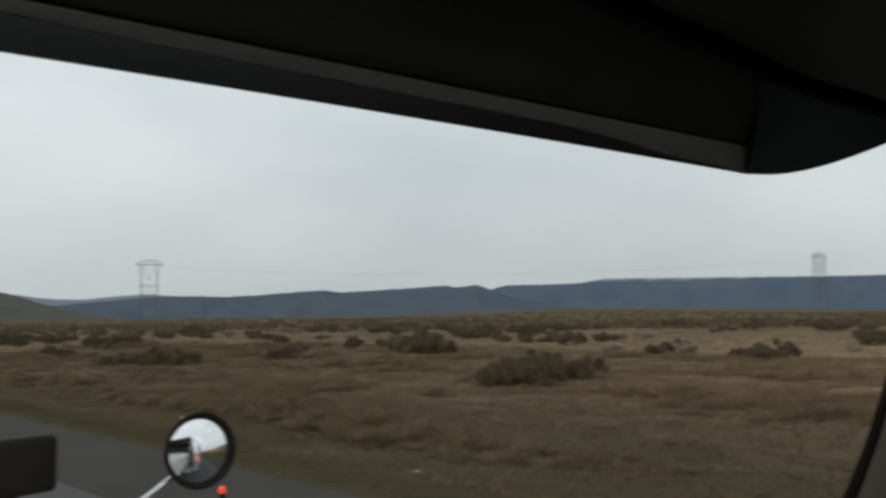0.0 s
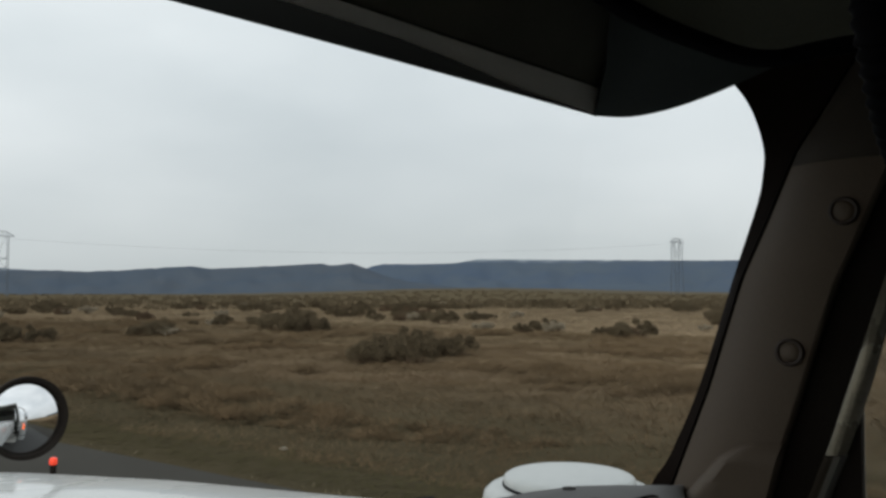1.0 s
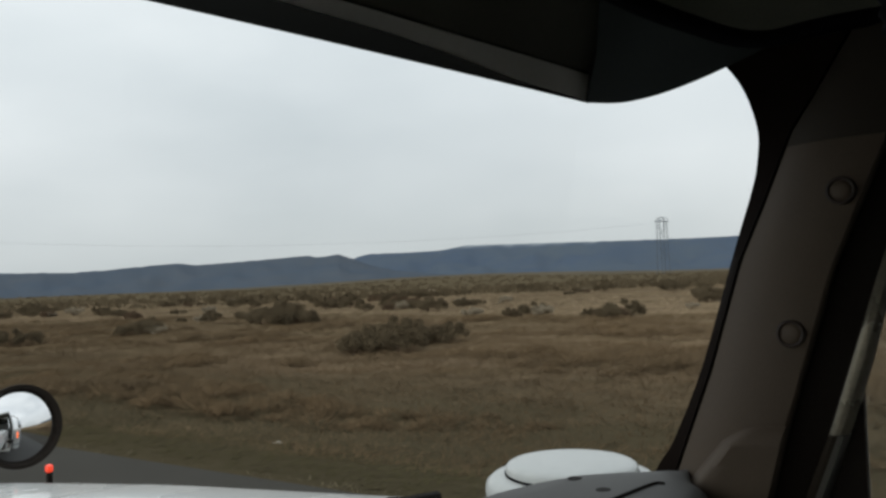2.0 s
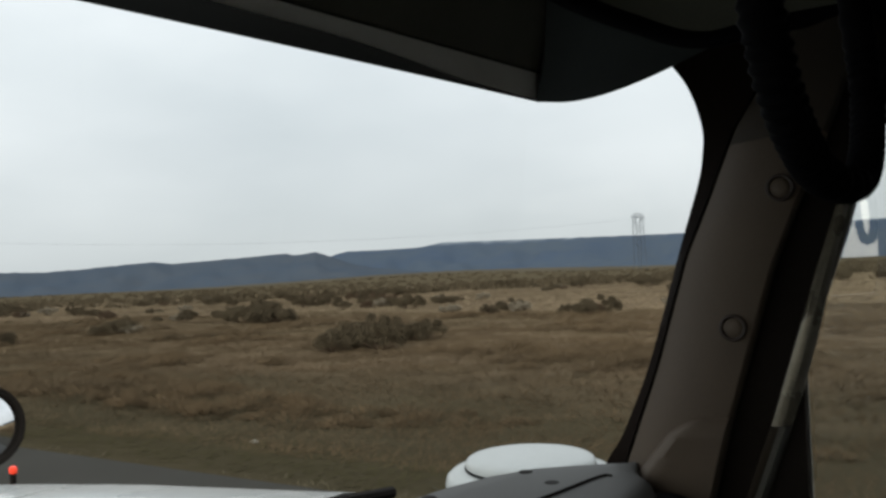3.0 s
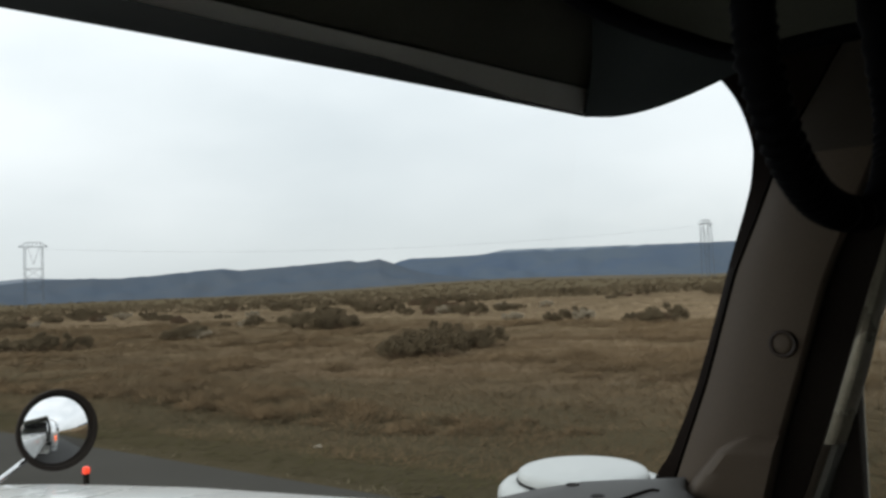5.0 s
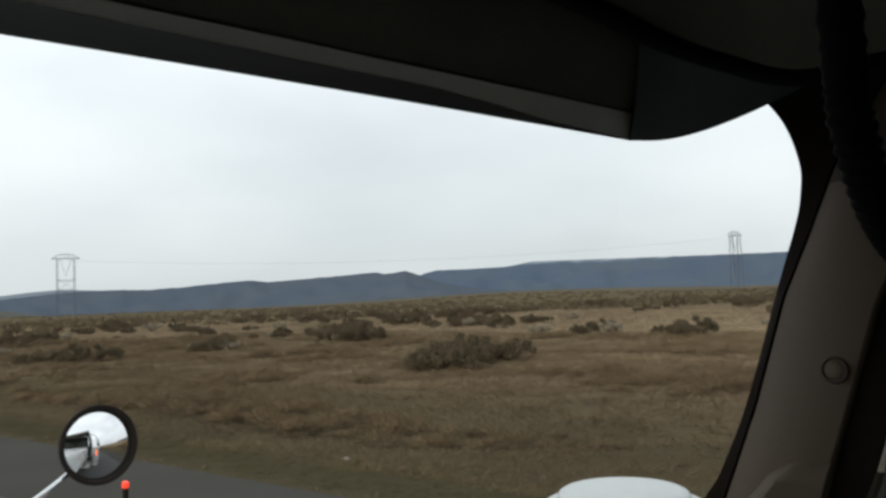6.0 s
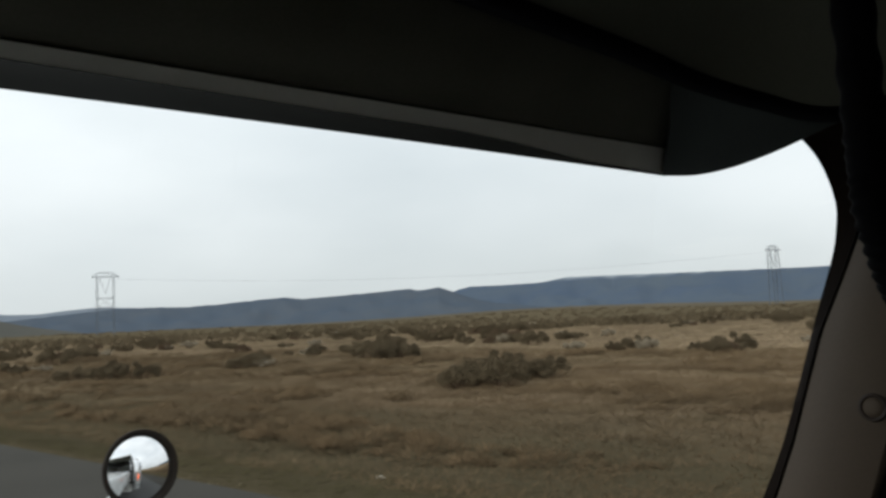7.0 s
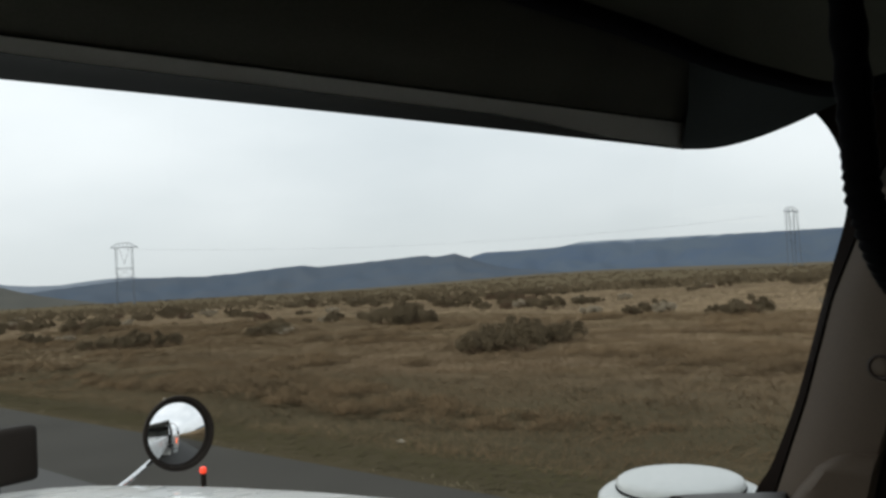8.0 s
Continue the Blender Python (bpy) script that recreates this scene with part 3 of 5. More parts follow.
tagged(part("brown_rise", hill_ridge(LEFT_RISE, 1500, 500, 6, 31, 0.3, 4.0, 0.6), hill_grey), "low brown rise sloping down to the plain", "hill", kind="structure")
LOW_RISE = [(36, -0.1), (46, 0.0), (52, 0.14), (57, 0.30), (62, 0.36), (68, 0.28), (76, 0.05), (86, -0.05), (100, -0.1)]
tagged(part("brown_shelf", hill_ridge(LOW_RISE, 900, 250, 36, 100, 0.4, 6.0, 0.5), hill_near), "low brown brush-covered shelf before the hills", "hill", kind="structure")

# ---- the truck: cab shell ----
CX = 0.2  # middle of the cab
truck = thing("truck_cab", "white highway truck cab with dark interior and grey dash", "truck", at=(CX, 0, 0))

# Right door window opening, (y, z)
WINDOW = [(0.079, 1.90), (0.079, 2.08), (0.077, 2.284), (0.046, 2.362), (0.012, 2.458), (-0.006, 2.515), (-0.026, 2.576), (-0.062, 2.611), (-0.098, 2.632), (-0.142, 2.641),
          (-0.215, 2.645), (-0.40, 2.645), (-0.60, 2.640), (-0.68, 2.625), (-0.73, 2.59), (-0.75, 2.53), (-0.76, 2.3), (-0.76, 2.0), (-0.755, 1.93), (-0.72, 1.885),
          (-0.5, 1.875), (-0.2, 1.875), (0.0, 1.875)]
part("door_wall", wall_with_hole(WINDOW, (-0.95, 1.1), (0.16, 2.86), 1.268, 1.335), black_plastic, truck, "dark inner door frame")
LEFT_X = 2 * CX - 1.268
LEFT_WINDOW = [(0.31, 2.28), (0.30, 2.34), (0.27, 2.42), (0.20, 2.56), (0.13, 2.63), (0.06, 2.655), (0.03, 2.65), (0.005, 2.63), (-0.012, 2.59), (-0.022, 2.53), (-0.024, 2.42), (-0.016, 2.33), (-0.004, 2.285), (0.004, 2.276), (0.1, 2.272), (0.2, 2.270)]
LEFT_WINDOW = [(p.y, p.z) for p in resample([(0, y, z) for y, z in LEFT_WINDOW], 72)]
part("door_wall", wall_with_hole(LEFT_WINDOW, (-0.10, 1.1), (0.40, 2.868), LEFT_X - 0.067, LEFT_X), bounce_vinyl, truck, "unseen inner door panel made light grey to bounce light")
# One side window, split by an added strip standing in for the driver.
LEFT_WINDOW_BACK = [(-0.168, 2.278), (-0.172, 2.33), (-0.190, 2.385), (-0.225, 2.418), (-0.28, 2.43), (-0.38, 2.432), (-0.44, 2.42), (-0.47, 2.39), (-0.48, 2.33), (-0.475, 2.28), (-0.40, 2.274), (-0.25, 2.274)]
LEFT_WINDOW_BACK = [(p.y, p.z) for p in resample([(0, y, z) for y, z in LEFT_WINDOW_BACK[::-1]], 72)]
part("stand_in_panel", wall_with_hole(LEFT_WINDOW_BACK, (-0.95, 1.1), (-0.1015, 2.868), LEFT_X - 0.067, LEFT_X), bounce_vinyl, truck, "unseen light grey panel, its front strip standing in for the driver")
part("door_skin", box((1.336, -0.95, 0.95), (1.352, 0.34, 1.86), 0.006), white_paint, truck, "white door skin")
part("outer_skin", box((LEFT_X - 0.083, -1.9, 0.95), (LEFT_X - 0.069, 0.40, 2.262), 0.004), white_paint, truck, "white outer door skin")
part("roof", box((LEFT_X - 0.05, -1.9, 2.87), (1.33, 0.50, 2.93), 0.01), headliner, truck, "dark headliner")
part("door_shell", wall_with_hole(WINDOW, (-0.95, 1.865), (0.15, 2.93), 1.336, 1.350), white_paint, truck, "white outer door frame")
part("roof_shell", box((LEFT_X - 0.07, -1.9, 2.932), (1.35, 0.50, 3.02), 0.03), white_paint, truck, "white outer roof")
part("roof_visor", solid([[(x, 0.50 + (0.16 - 0.10 * ((x - CX) / 1.1) ** 2), z) for z in (2.76, 2.80)] + [(x, 0.46, 2.93), (x, 0.45, 2.90)] for x in [LEFT_X + 0.1 * k for k in range(22)]]), black_plastic, truck, "dark outer visor over the windscreen")
# Out of view; rear wall, side panels and floor serve as reflectors.
part("back_wall", box((LEFT_X - 0.05, -1.96, 1.0), (1.33, -1.905, 2.93)), bounce_vinyl, truck, "unseen rear cab wall made light grey to bounce light")
part("side_panel", box((1.268, -1.9, 1.1), (1.335, -0.952, 2.868)), bounce_vinyl, truck, "unseen rear side panel made light grey to bounce light")
part("side_panel", box((LEFT_X - 0.067, -1.9, 1.1), (LEFT_X, -0.952, 2.868)), bounce_vinyl, truck, "unseen rear side panel made light grey to bounce light")
part("floor", box((LEFT_X - 0.05, -1.9, 1.02), (1.33, 0.62, 1.098)), bounce_vinyl, truck, "unseen floor mat made light grey to bounce light")


def header_y(x):
    """Front lower edge of the visor: it bends back towards both pillars."""
    k = 1.213 - (CX + abs(x - CX))
    return 0.405 + 0.284 * k + 0.034 * k * k


def visor_y(x):
    """Edge of the visor that faces the seats."""
    return 0.606 - 0.1677 * (CX + abs(x - CX))


def visor_rows(section, n=44):
    rows = []
    for k in range(n + 1):
        x = VX0 + (VX1 - VX0) * k / n
        a = CX + abs(x - CX)
        rows.append([(x, y, z) for y, z in section(a)])
    return rows


VX0, VX1 = 2 * CX - 1.2135, 1.2135
visor = thing("sun_visor", "dark vinyl sun visor with a worn grey edge trim", "sun visor", at=(CX, 0.6, 2.68))


def strip_top(x):
    return 2.6800 + 0.0245 * (x - 0.3)


def edge_low(x):
    """Lower edge of the trim: full height at its end, narrower towards the middle of the cab."""
    return along([(0.3, 2.6672), (0.6, 2.6712), (0.80, 2.6745), (0.90, 2.6715), (1.02, 2.6640), (1.22, 2.6636)], x)


def bottom_section(x):
    f, n_, zb, zf = header_y(x), visor_y(x), edge_low(x), 2.6612 + 0.0213 * (1.213 - x)
    return [(f, zf), (f - 0.3 * (f - n_), zf + 0.0025), (n_ + 0.0002, zb - 0.0008), (n_ + 0.0030, zb - 0.0002), (n_ + 0.0035, zb + 0.008), (f + 0.004, zf + 0.012)]


def edge_section(x):
    n_, zb, zt = visor_y(x), edge_low(x), strip_top(x)
    return [(n_ + 0.0040, zb + 0.0004), (n_ + 0.0010, zb), (n_ - 0.0030, zt - 0.0012), (n_ - 0.0022, zt - 0.0002), (n_ + 0.012, zt)]


def upper_section(x):
    n_, zt = visor_y(x), strip_top(x)
    return [(n_ + 0.003, zt + 0.0005), (n_ - 0.006, zt + 0.004), (n_ - 0.03, zt + 0.03), (n_ - 0.075, 2.775), (n_ - 0.09, 2.868), (n_ + 0.15, 2.868), (n_ + 0.09, 2.72), (n_ + 0.014, zt + 0.0005)]


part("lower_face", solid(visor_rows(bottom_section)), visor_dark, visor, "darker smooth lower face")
part("edge_trim", solid(visor_rows(edge_section)), trim_grey, visor, "worn grey edge trim")
part("upper_panel", solid(visor_rows(upper_section)), visor_cloth, visor)

# Windscreen edge: rounded corner piece between visor and pillar
GLASS_EDGE = [(2.05, 0.384), (2.136, 0.343), (2.16, 0.327), (2.19, 0.311), (2.282, 0.2725), (2.439, 0.222), (2.523, 0.190), (2.561, 0.182), (2.60, 0.180), (2.653, 0.194), (2.694, 0.218), (2.74, 0.262), (2.78, 0.33)]
GLASS_EDGE = [(p[0], p[1]) for p in smooth_path([(z, y + (0.004 if 2.5 < z < 2.72 else 0.0), 0) for z, y in GLASS_EDGE], 5)]
COVER_L = [(2.05, 0.339), (2.139, 0.309), (2.276, 0.257), (2.423, 0.211), (2.497, 0.178), (2.593, 0.138), (2.627, 0.115), (2.70, 0.07), (2.80, 0.0)]
COVER_R = [(2.05, 0.205), (2.201, 0.165), (2.245, 0.150), (2.411, 0.098), (2.508, 0.056), (2.60, 0.016), (2.70, -0.02), (2.80, -0.08)]
STRIP_L = [(2.05, 0.172), (2.11, 0.151), (2.211, 0.113), (2.401, 0.052), (2.486, 0.023), (2.542, -0.003), (2.62, -0.03), (2.80, -0.10)]


def pillar_band(section, z0, z1, n=24):
    return solid([[(x, y, z) for x, y in section(z)] for z in [z0 + (z1 - z0) * k / n for k in range(n + 1)]])


pillar = thing("windscreen_pillar", "grey-brown vinyl windscreen pillar cover with round screw caps", "pillar", at=(1.25, 0.15, 2.1))
part("glass_seal", pillar_band(lambda z: [(1.250, along(GLASS_EDGE, z)), (1.236, along(COVER_L, z) + 0.004), (1.300, along(COVER_L, z) + 0.004), (1.300, along(GLASS_EDGE, z))], 2.05, 2.78, 80), seal_rubber, pillar, "black rubber glass seal")


def cover_section(z):
    a, b = along(COVER_L, z), along(COVER_R, z)
    return [(1.236, a), (1.215, a * 0.8 + b * 0.2), (1.203, a * 0.55 + b * 0.45), (1.198, a * 0.25 + b * 0.75), (1.200, b + 0.004), (1.206, b), (1.30, b), (1.30, a)]


cover = part("cover", pillar_band(cover_section, 2.07, 2.570, 32), vinyl, pillar, "grey-brown vinyl cover")
# Same cover going on upward; its shade is put into the colour.
part("shade_upper_cover", pillar_band(cover_section, 2.5705, 2.84, 14), darkened_vinyl, pillar, "upper vinyl cover, coloured darker for its shade")
part("jamb", pillar_band(lambda z: [(1.232, along(COVER_R, z) - 0.001), (1.240, along(STRIP_L, z) + 0.001), (1.267, along(STRIP_L, z) + 0.001), (1.267, along(COVER_R, z) - 0.001)], 2.05, 2.82, 20), black_plastic, pillar, "black door jamb")
STRIP_W = [(2.05, 0.026), (2.30, 0.025), (2.45, 0.017), (2.55, 0.009), (2.60, 0.005)]
part("frame_strip", pillar_band(lambda z: [(1.240, along(STRIP_L, z)), (1.2375, along(STRIP_L, z) - 0.2 * along(STRIP_W, z)), (1.239, along(STRIP_L, z) - 0.55 * along(STRIP_W, z)), (1.250, along(STRIP_L, z) - 0.9 * along(STRIP_W, z)), (1.2665, along(STRIP_L, z) - along(STRIP_W, z)), (1.2675, along(STRIP_L, z))], 2.198, 2.60, 24), frame_paint, pillar, "worn grey painted frame strip")
part("strip_foot", pillar_band(lambda z: [(1.2405, along(STRIP_L, z) - 0.42 * along(STRIP_W, z)), (1.2425, along(STRIP_L, z) - 0.70 * along(STRIP_W, z)), (1.2665, along(STRIP_L, z) - along(STRIP_W, z)), (1.2675, along(STRIP_L, z) - 0.42 * along(STRIP_W, z))], 2.05, 2.1965, 10), rim_grey, pillar, "dull grey lower end of the frame strip")
part("strip_band", pillar_band(lambda z: [(1.239, along(STRIP_L, z)), (1.2372, along(STRIP_L, z) - 0.2 * along(STRIP_W, z)), (1.2395, along(STRIP_L, z) - 0.41 * along(STRIP_W, z)), (1.2675, along(STRIP_L, z) - 0.41 * along(STRIP_W, z)), (1.2675, along(STRIP_L, z))], 2.05, 2.1965, 10), darkened_vinyl, pillar, "dark band beside the lower end of the frame strip")
rim = [(1.2655, y + 0.004, z + 0.003) for y, z in WINDOW[2:18]]
part("window_rim", tube(smooth_path(rim, 4), 0.0062, 8), rim_grey, truck, "grey rim round the door window")


def foot_section(z):
    a, b = along(COVER_L, z), along(COVER_R, z)
    d = max(0.0, 2.2135 - z)
    rise = min(1.0, d / 0.022) ** 0.5
    m = b + (a - b) * (0.34 + 0.19 * rise + 0.34 * min(1.0, d / 0.105))
    w = m - b
    pts = [(1.2125, m + 0.004), (1.2065 - 0.004 * rise, m - 0.001), (1.2005 - 0.013 * rise, m - 0.008), (1.1985 - 0.016 * rise, m - 0.016)]
    for k in range(1, 6):
        pts.append((1.1985 - 0.016 * rise + 0.002 * k / 5, m - 0.016 - (w - 0.018) * k / 5))
    return pts + [(1.204, b - 0.0015), (1.25, b - 0.0015), (1.25, m)]


part("foot_moulding", pillar_band(foot_section, 2.05, 2.213, 36), vinyl, pillar, "raised vinyl foot moulding")
for where in ((1.193, 0.152, 2.333), (1.168, 0.086, 2.508)):
    where = (1.1983, where[1] - 0.001, where[2] - 0.003)
    cap = part("screw_cap", lathe([(0.0, 0.0035), (0.008, 0.003), (0.0115, 0.0012), (0.0125, 0.0), (0.0, -0.004)], where, (-1, 0.15, 0.06), 24), vinyl, pillar, "round vinyl screw cap")
    part("cap_ring", lathe([(0.0128, 0.0), (0.0132, 0.0028), (0.0152, 0.0036), (0.0172, 0.0024), (0.018, -0.001), (0.0128, -0.001)], where, (-1, 0.15, 0.06), 28), ring_plastic, cap, "darker raised ring")

# corner of the header, from the visor's end to the glass seal
corner_low = smooth_path([(1.206, 0.4065, 2.6610), (1.226, 0.365, 2.6582), (1.233, 0.32, 2.6618), (1.236, 0.27, 2.6722), (1.238, 0.214, 2.689), (1.24, 0.12, 2.722)], 6)
rows = []
for p in corner_low:
    rows.append([p, p + Vector((-0.05, -0.035, 0.05)), p + Vector((-0.16, -0.09, 0.19)), p + Vector((0.06, 0.0, 0.20)), p + Vector((0.05, 0.02, 0.04))])
part("header_corner", solid(rows), corner_plastic, truck, "dark rounded header corner")
RAIL = smooth_path([(-0.3, 0.47, 2.80), (0.3, 0.455, 2.80), (0.7, 0.395, 2.79), (0.95, 0.345, 2.78), (1.09, 0.315, 2.768), (1.17, 0.25, 2.742), (1.205, 0.17, 2.715), (1.21, 0.05, 2.72), (1.22, -0.4, 2.72), (1.22, -0.9, 2.72)], 8)
part("roof_rail", tube(RAIL, 0.017, 10), rubber, truck, "black roof rail moulding")
# padded panel between the rail and the roof
rows = []
for k, p in enumerate(RAIL):
    d = (RAIL[min(k + 5, len(RAIL) - 1)] - RAIL[max(k - 5, 0)])
    side = Vector((d.y, -d.x, 0)).normalized()
    rows.append([p + side * q + Vector((0, 0, (2.868 - p.z) * h)) for q, h in ((0.014, -0.02), (0.034, 0.18), (0.062, 0.44), (0.095, 0.70), (0.13, 0.90), (0.18, 1.0), (0.0, 1.0))])
part("header_panel", solid(rows), panel_cloth, truck, "dull olive padded header panel")

# windscreen
rows = []
for s_ in (-1, 1):
    edge = [(CX + s_ * (1.262 - CX), along(GLASS_EDGE, z) - 0.012, z) for z in (2.72, 2.66, 2.56, 2.40, 2.25, 2.10)]
    bend = [(CX + s_ * (1.238 - CX), y, z) for y, z in ((0.34, 2.72), (0.33, 2.66), (0.335, 2.56), (0.36, 2.40), (0.385, 2.25), (0.41, 2.10))]
    rows += [edge, bend] if s_ < 0 else [bend, edge]
mid = []
for k in range(25):
    x = VX0 + (VX1 - VX0) * k / 24
    y = header_y(x)
    mid.append([(x, y + 0.006 + 0.16 * (2.70 - z), z) for z in (2.72, 2.66, 2.56, 2.40, 2.25, 2.10)])
rows = rows[:2] + mid + rows[2:]
screen = part("windscreen", skin(rows), screen_glass, truck, "clear windscreen glass")
screen.visible_shadow = False
door_glass = part("door_glass", box((1.298, -0.77, 1.87), (1.303, 0.088, 2.652)), pane_glass, truck, "clear door glass")
door_glass.visible_shadow = False

# ---- dash ----
dash = thing("dashboard", "grey plastic dashboard top with seam and small round holes", "dashboard", at=(0.6, 0.3, 2.1))
FAR_EDGE = [(1.232, 0.300), (1.228, 0.330), (1.206, 0.380), (1.172, 0.430), (1.110, 0.473), (1.043, 0.502), (0.96, 0.523), (0.80, 0.575), (0.60, 0.625), (0.20, 0.665), (-0.2, 0.625), (-0.4, 0.575), (-0.56, 0.523), (-0.71, 0.473), (-0.83, 0.33)]
NEAR_EDGE = [(1.228, 0.292), (1.205, 0.284), (1.168, 0.270), (1.142, 0.244), (1.10, 0.238), (1.03, 0.238), (0.96, 0.244), (0.80, 0.24), (0.60, 0.23), (0.20, 0.22), (-0.2, 0.22), (-0.4, 0.22), (-0.56, 0.22), (-0.71, 0.22), (-0.83, 0.22)]
rows = []
for (fx, fy), (nx, ny) in zip(FAR_EDGE, NEAR_EDGE):
    f, n_ = Vector((fx, fy, 0)), Vector((nx, ny, 0))
    row = []
    for k, z in ((0.0, 2.09), (0.0, 2.131), (0.03, 2.1375), (0.2, 2.1405), (0.5, 2.143), (0.86, 2.143), (0.91, 2.1405), (0.95, 2.134), (0.985, 2.122), (1.0, 2.108), (1.0, 2.09), (1.0, 1.95), (0.95, 1.6)):
        p = f.lerp(n_, k)
        row.append((p.x, p.y, z))
    rows.append(row)
part("top", skin([row[:9] for row in rows]), dash_plastic, dash)
part("front", skin([row[8:] for row in rows]), black_plastic, dash, "black dash front")
groove = smooth_path([(0.80, 0.408, 2.1443), (0.95, 0.368, 2.1443), (1.04, 0.342, 2.1443), (1.132, 0.317, 2.1440), (1.141, 0.303, 2.1435)], 6)
part("seam", tube(groove, 0.0024, 6), black_plastic, dash, "dark seam")
for hx, hy, hz in ((1.089, 0.367, 2.1428), (1.141, 0.425, 2.1402), (0.985, 0.490, 2.1400)):
    part("vent_hole", lathe([(0.0, 0.0004), (0.006, 0.0006), (0.0085, 0.0008), (0.0100, 0.0), (0.0, -0.004)], (hx, hy, hz), (0, 0, 1), 16), black_plastic, dash, "small dark hole")
part("lower_edge_seal", tube([(x, y + 0.006, 2.120) for x, y in FAR_EDGE], 0.011, 8), rubber, dash, "black lower glass seal")
# Black dome added where the dash end only falls into shade.
shade_dome = lathe([(1.0, -1.6), (1.0, 0.0), (0.97, 0.3), (0.86, 0.6), (0.66, 0.82), (0.35, 0.96), (0.0, 1.0)], (0, 0, 0), sides=32)
for v in shade_dome.verts:
    v.co = Vector((1.140 + 0.060 * v.co.x + 0.015 * v.co.y, 0.232 + 0.062 * v.co.y, 2.074 + 0.050 * v.co.z))
part("end_shade", shade_dome, rubber, dash, "black dome added for the shade at the dash end")

# ---- hood, fender, outside of the truck ----
hood = thing("truck_hood", "white painted sloping truck hood", "hood", at=(CX, 1.6, 1.5))
HOOD_EDGE = [(0.60, 2.106), (0.77, 2.095), (1.2, 2.072), (1.6, 2.040), (2.0, 2.000), (2.24, 1.969), (2.7, 1.895), (3.1, 1.79), (3.3, 1.68)]
rows = []
for k in range(41):
    y = 0.70 + (3.3 - 0.70) * k / 40
    ze = along(HOOD_EDGE, y)
    half = 0.95 - 0.10 * max(0, (y - 1.4) / 1.9) ** 2
    row = []
    for s in (-1, 1):
        side = [(1.0 * half + 0.012, ze - 0.45), (half + 0.012, ze - 0.10), (half + 0.006, ze - 0.035), (half - 0.012, ze - 0.010), (half - 0.05, ze - 0.001), (half - 0.2, ze + 0.012), (half - 0.5, ze + 0.025), (half - 0.8, ze + 0.03)]
        pts = [(CX + s * a, y, z) for a, z in side]
        row += pts if s < 0 else pts[::-1]
    rows.append(row)
part("hood_panel", skin(rows), white_paint, hood)
part("cowl", solid([[(-0.74, y, 1.6), (-0.74, y, z), (CX, y, z + 0.012), (1.14, y, z), (1.14, y, 1.6)] for y, z in ((0.56, 2.085), (0.69, 2.082), (0.70, 2.07))]), black_plastic, hood, "black cowl behind the hood")
part("cowl_side", box((1.142, 0.30, 1.2), (1.16, 0.71, 2.07), 0.004), white_paint, hood, "white cowl side")
part("wiper", tube(smooth_path([(1.12, 0.63, 2.10), (0.95, 0.655, 2.118), (0.7, 0.69, 2.125), (0.4, 0.72, 2.125)], 6), 0.009, 8), black_plastic, hood, "black wiper arm")
rows = []
for k in range(19):
    a = math.pi * k / 18
    y = 2.35 + 0.62 * math.cos(a)
    z = 1.05 + 0.64 * math.sin(a)
    rows.append([(1.12, y, z), (1.58, y, z), (1.63, y, z - 0.03), (1.63, y, z - 0.09), (1.12, y, z - 0.09)])
part("fender", solid(rows), white_paint, hood, "white rounded fender")
part("grille_face", box((-0.55, 3.28, 0.7), (0.95, 3.36, 1.66), 0.03), chrome, hood, "chrome grille")

chassis = thing("truck_chassis", "dark steel truck frame with black tyres on the road", "chassis", at=(CX, 0, 0))
for s_ in (-1, 1):
    part("frame_rail", box((CX + s_ * 0.43 - 0.04, -6.0, 0.72), (CX + s_ * 0.43 + 0.04, 3.2, 0.98), 0.01), black_plastic, chassis)
for y in (2.35, -4.0, -5.3):
    part("axle", tube([(CX - 1.0, y, 0.52), (CX + 1.0, y, 0.52)], 0.07, 12), black_plastic, chassis)
    for s_ in (-1, 1):
        wx = CX + s_ * 1.02
        wheel = part("rim", lathe([(0.0, -0.05), (0.12, -0.05), (0.22, -0.02), (0.268, -0.11), (0.272, 0.0), (0.268, 0.11), (0.22, 0.04), (0.12, 0.06), (0.0, 0.06)], (wx, y, 0.52), (1, 0, 0), 32), chrome, chassis, "bright steel rim")
        part("tyre", lathe([(0.29, -0.13), (0.42, -0.145), (0.49, -0.13), (0.515, -0.10), (0.52, 0.0), (0.515, 0.10), (0.49, 0.13), (0.42, 0.145), (0.29, 0.13), (0.27, 0.0), (0.29, -0.13)], (wx, y, 0.52), (1, 0, 0), 40), rubber, wheel, "black tyre")
for y0, y1, z0 in ((-1.9, 0.55, 0.982), (0.56, 0.69, 0.982)):
    part("cab_mount", box((CX - 0.9, y0, z0), (CX + 0.9, y1, 1.018)), black_plastic, chassis)
part("hood_mount", box((CX - 0.3, 2.9, 0.982), (CX + 0.3, 3.27, 1.66)), black_plastic, chassis)

sleeper = part("sleeper_box", box((-1.0, -4.2, 0.95), (1.40, -1.97, 3.5), 0.05), white_paint)
tagged(sleeper, "white sleeper box behind the truck cab", "sleeper")

# air cleaner beside the cowl
AC = (1.569, 0.597, -0.009)
cleaner = thing("air_cleaner", "white round air cleaner canister with a raised lid", "air cleaner", at=(AC[0], AC[1], 1.2))
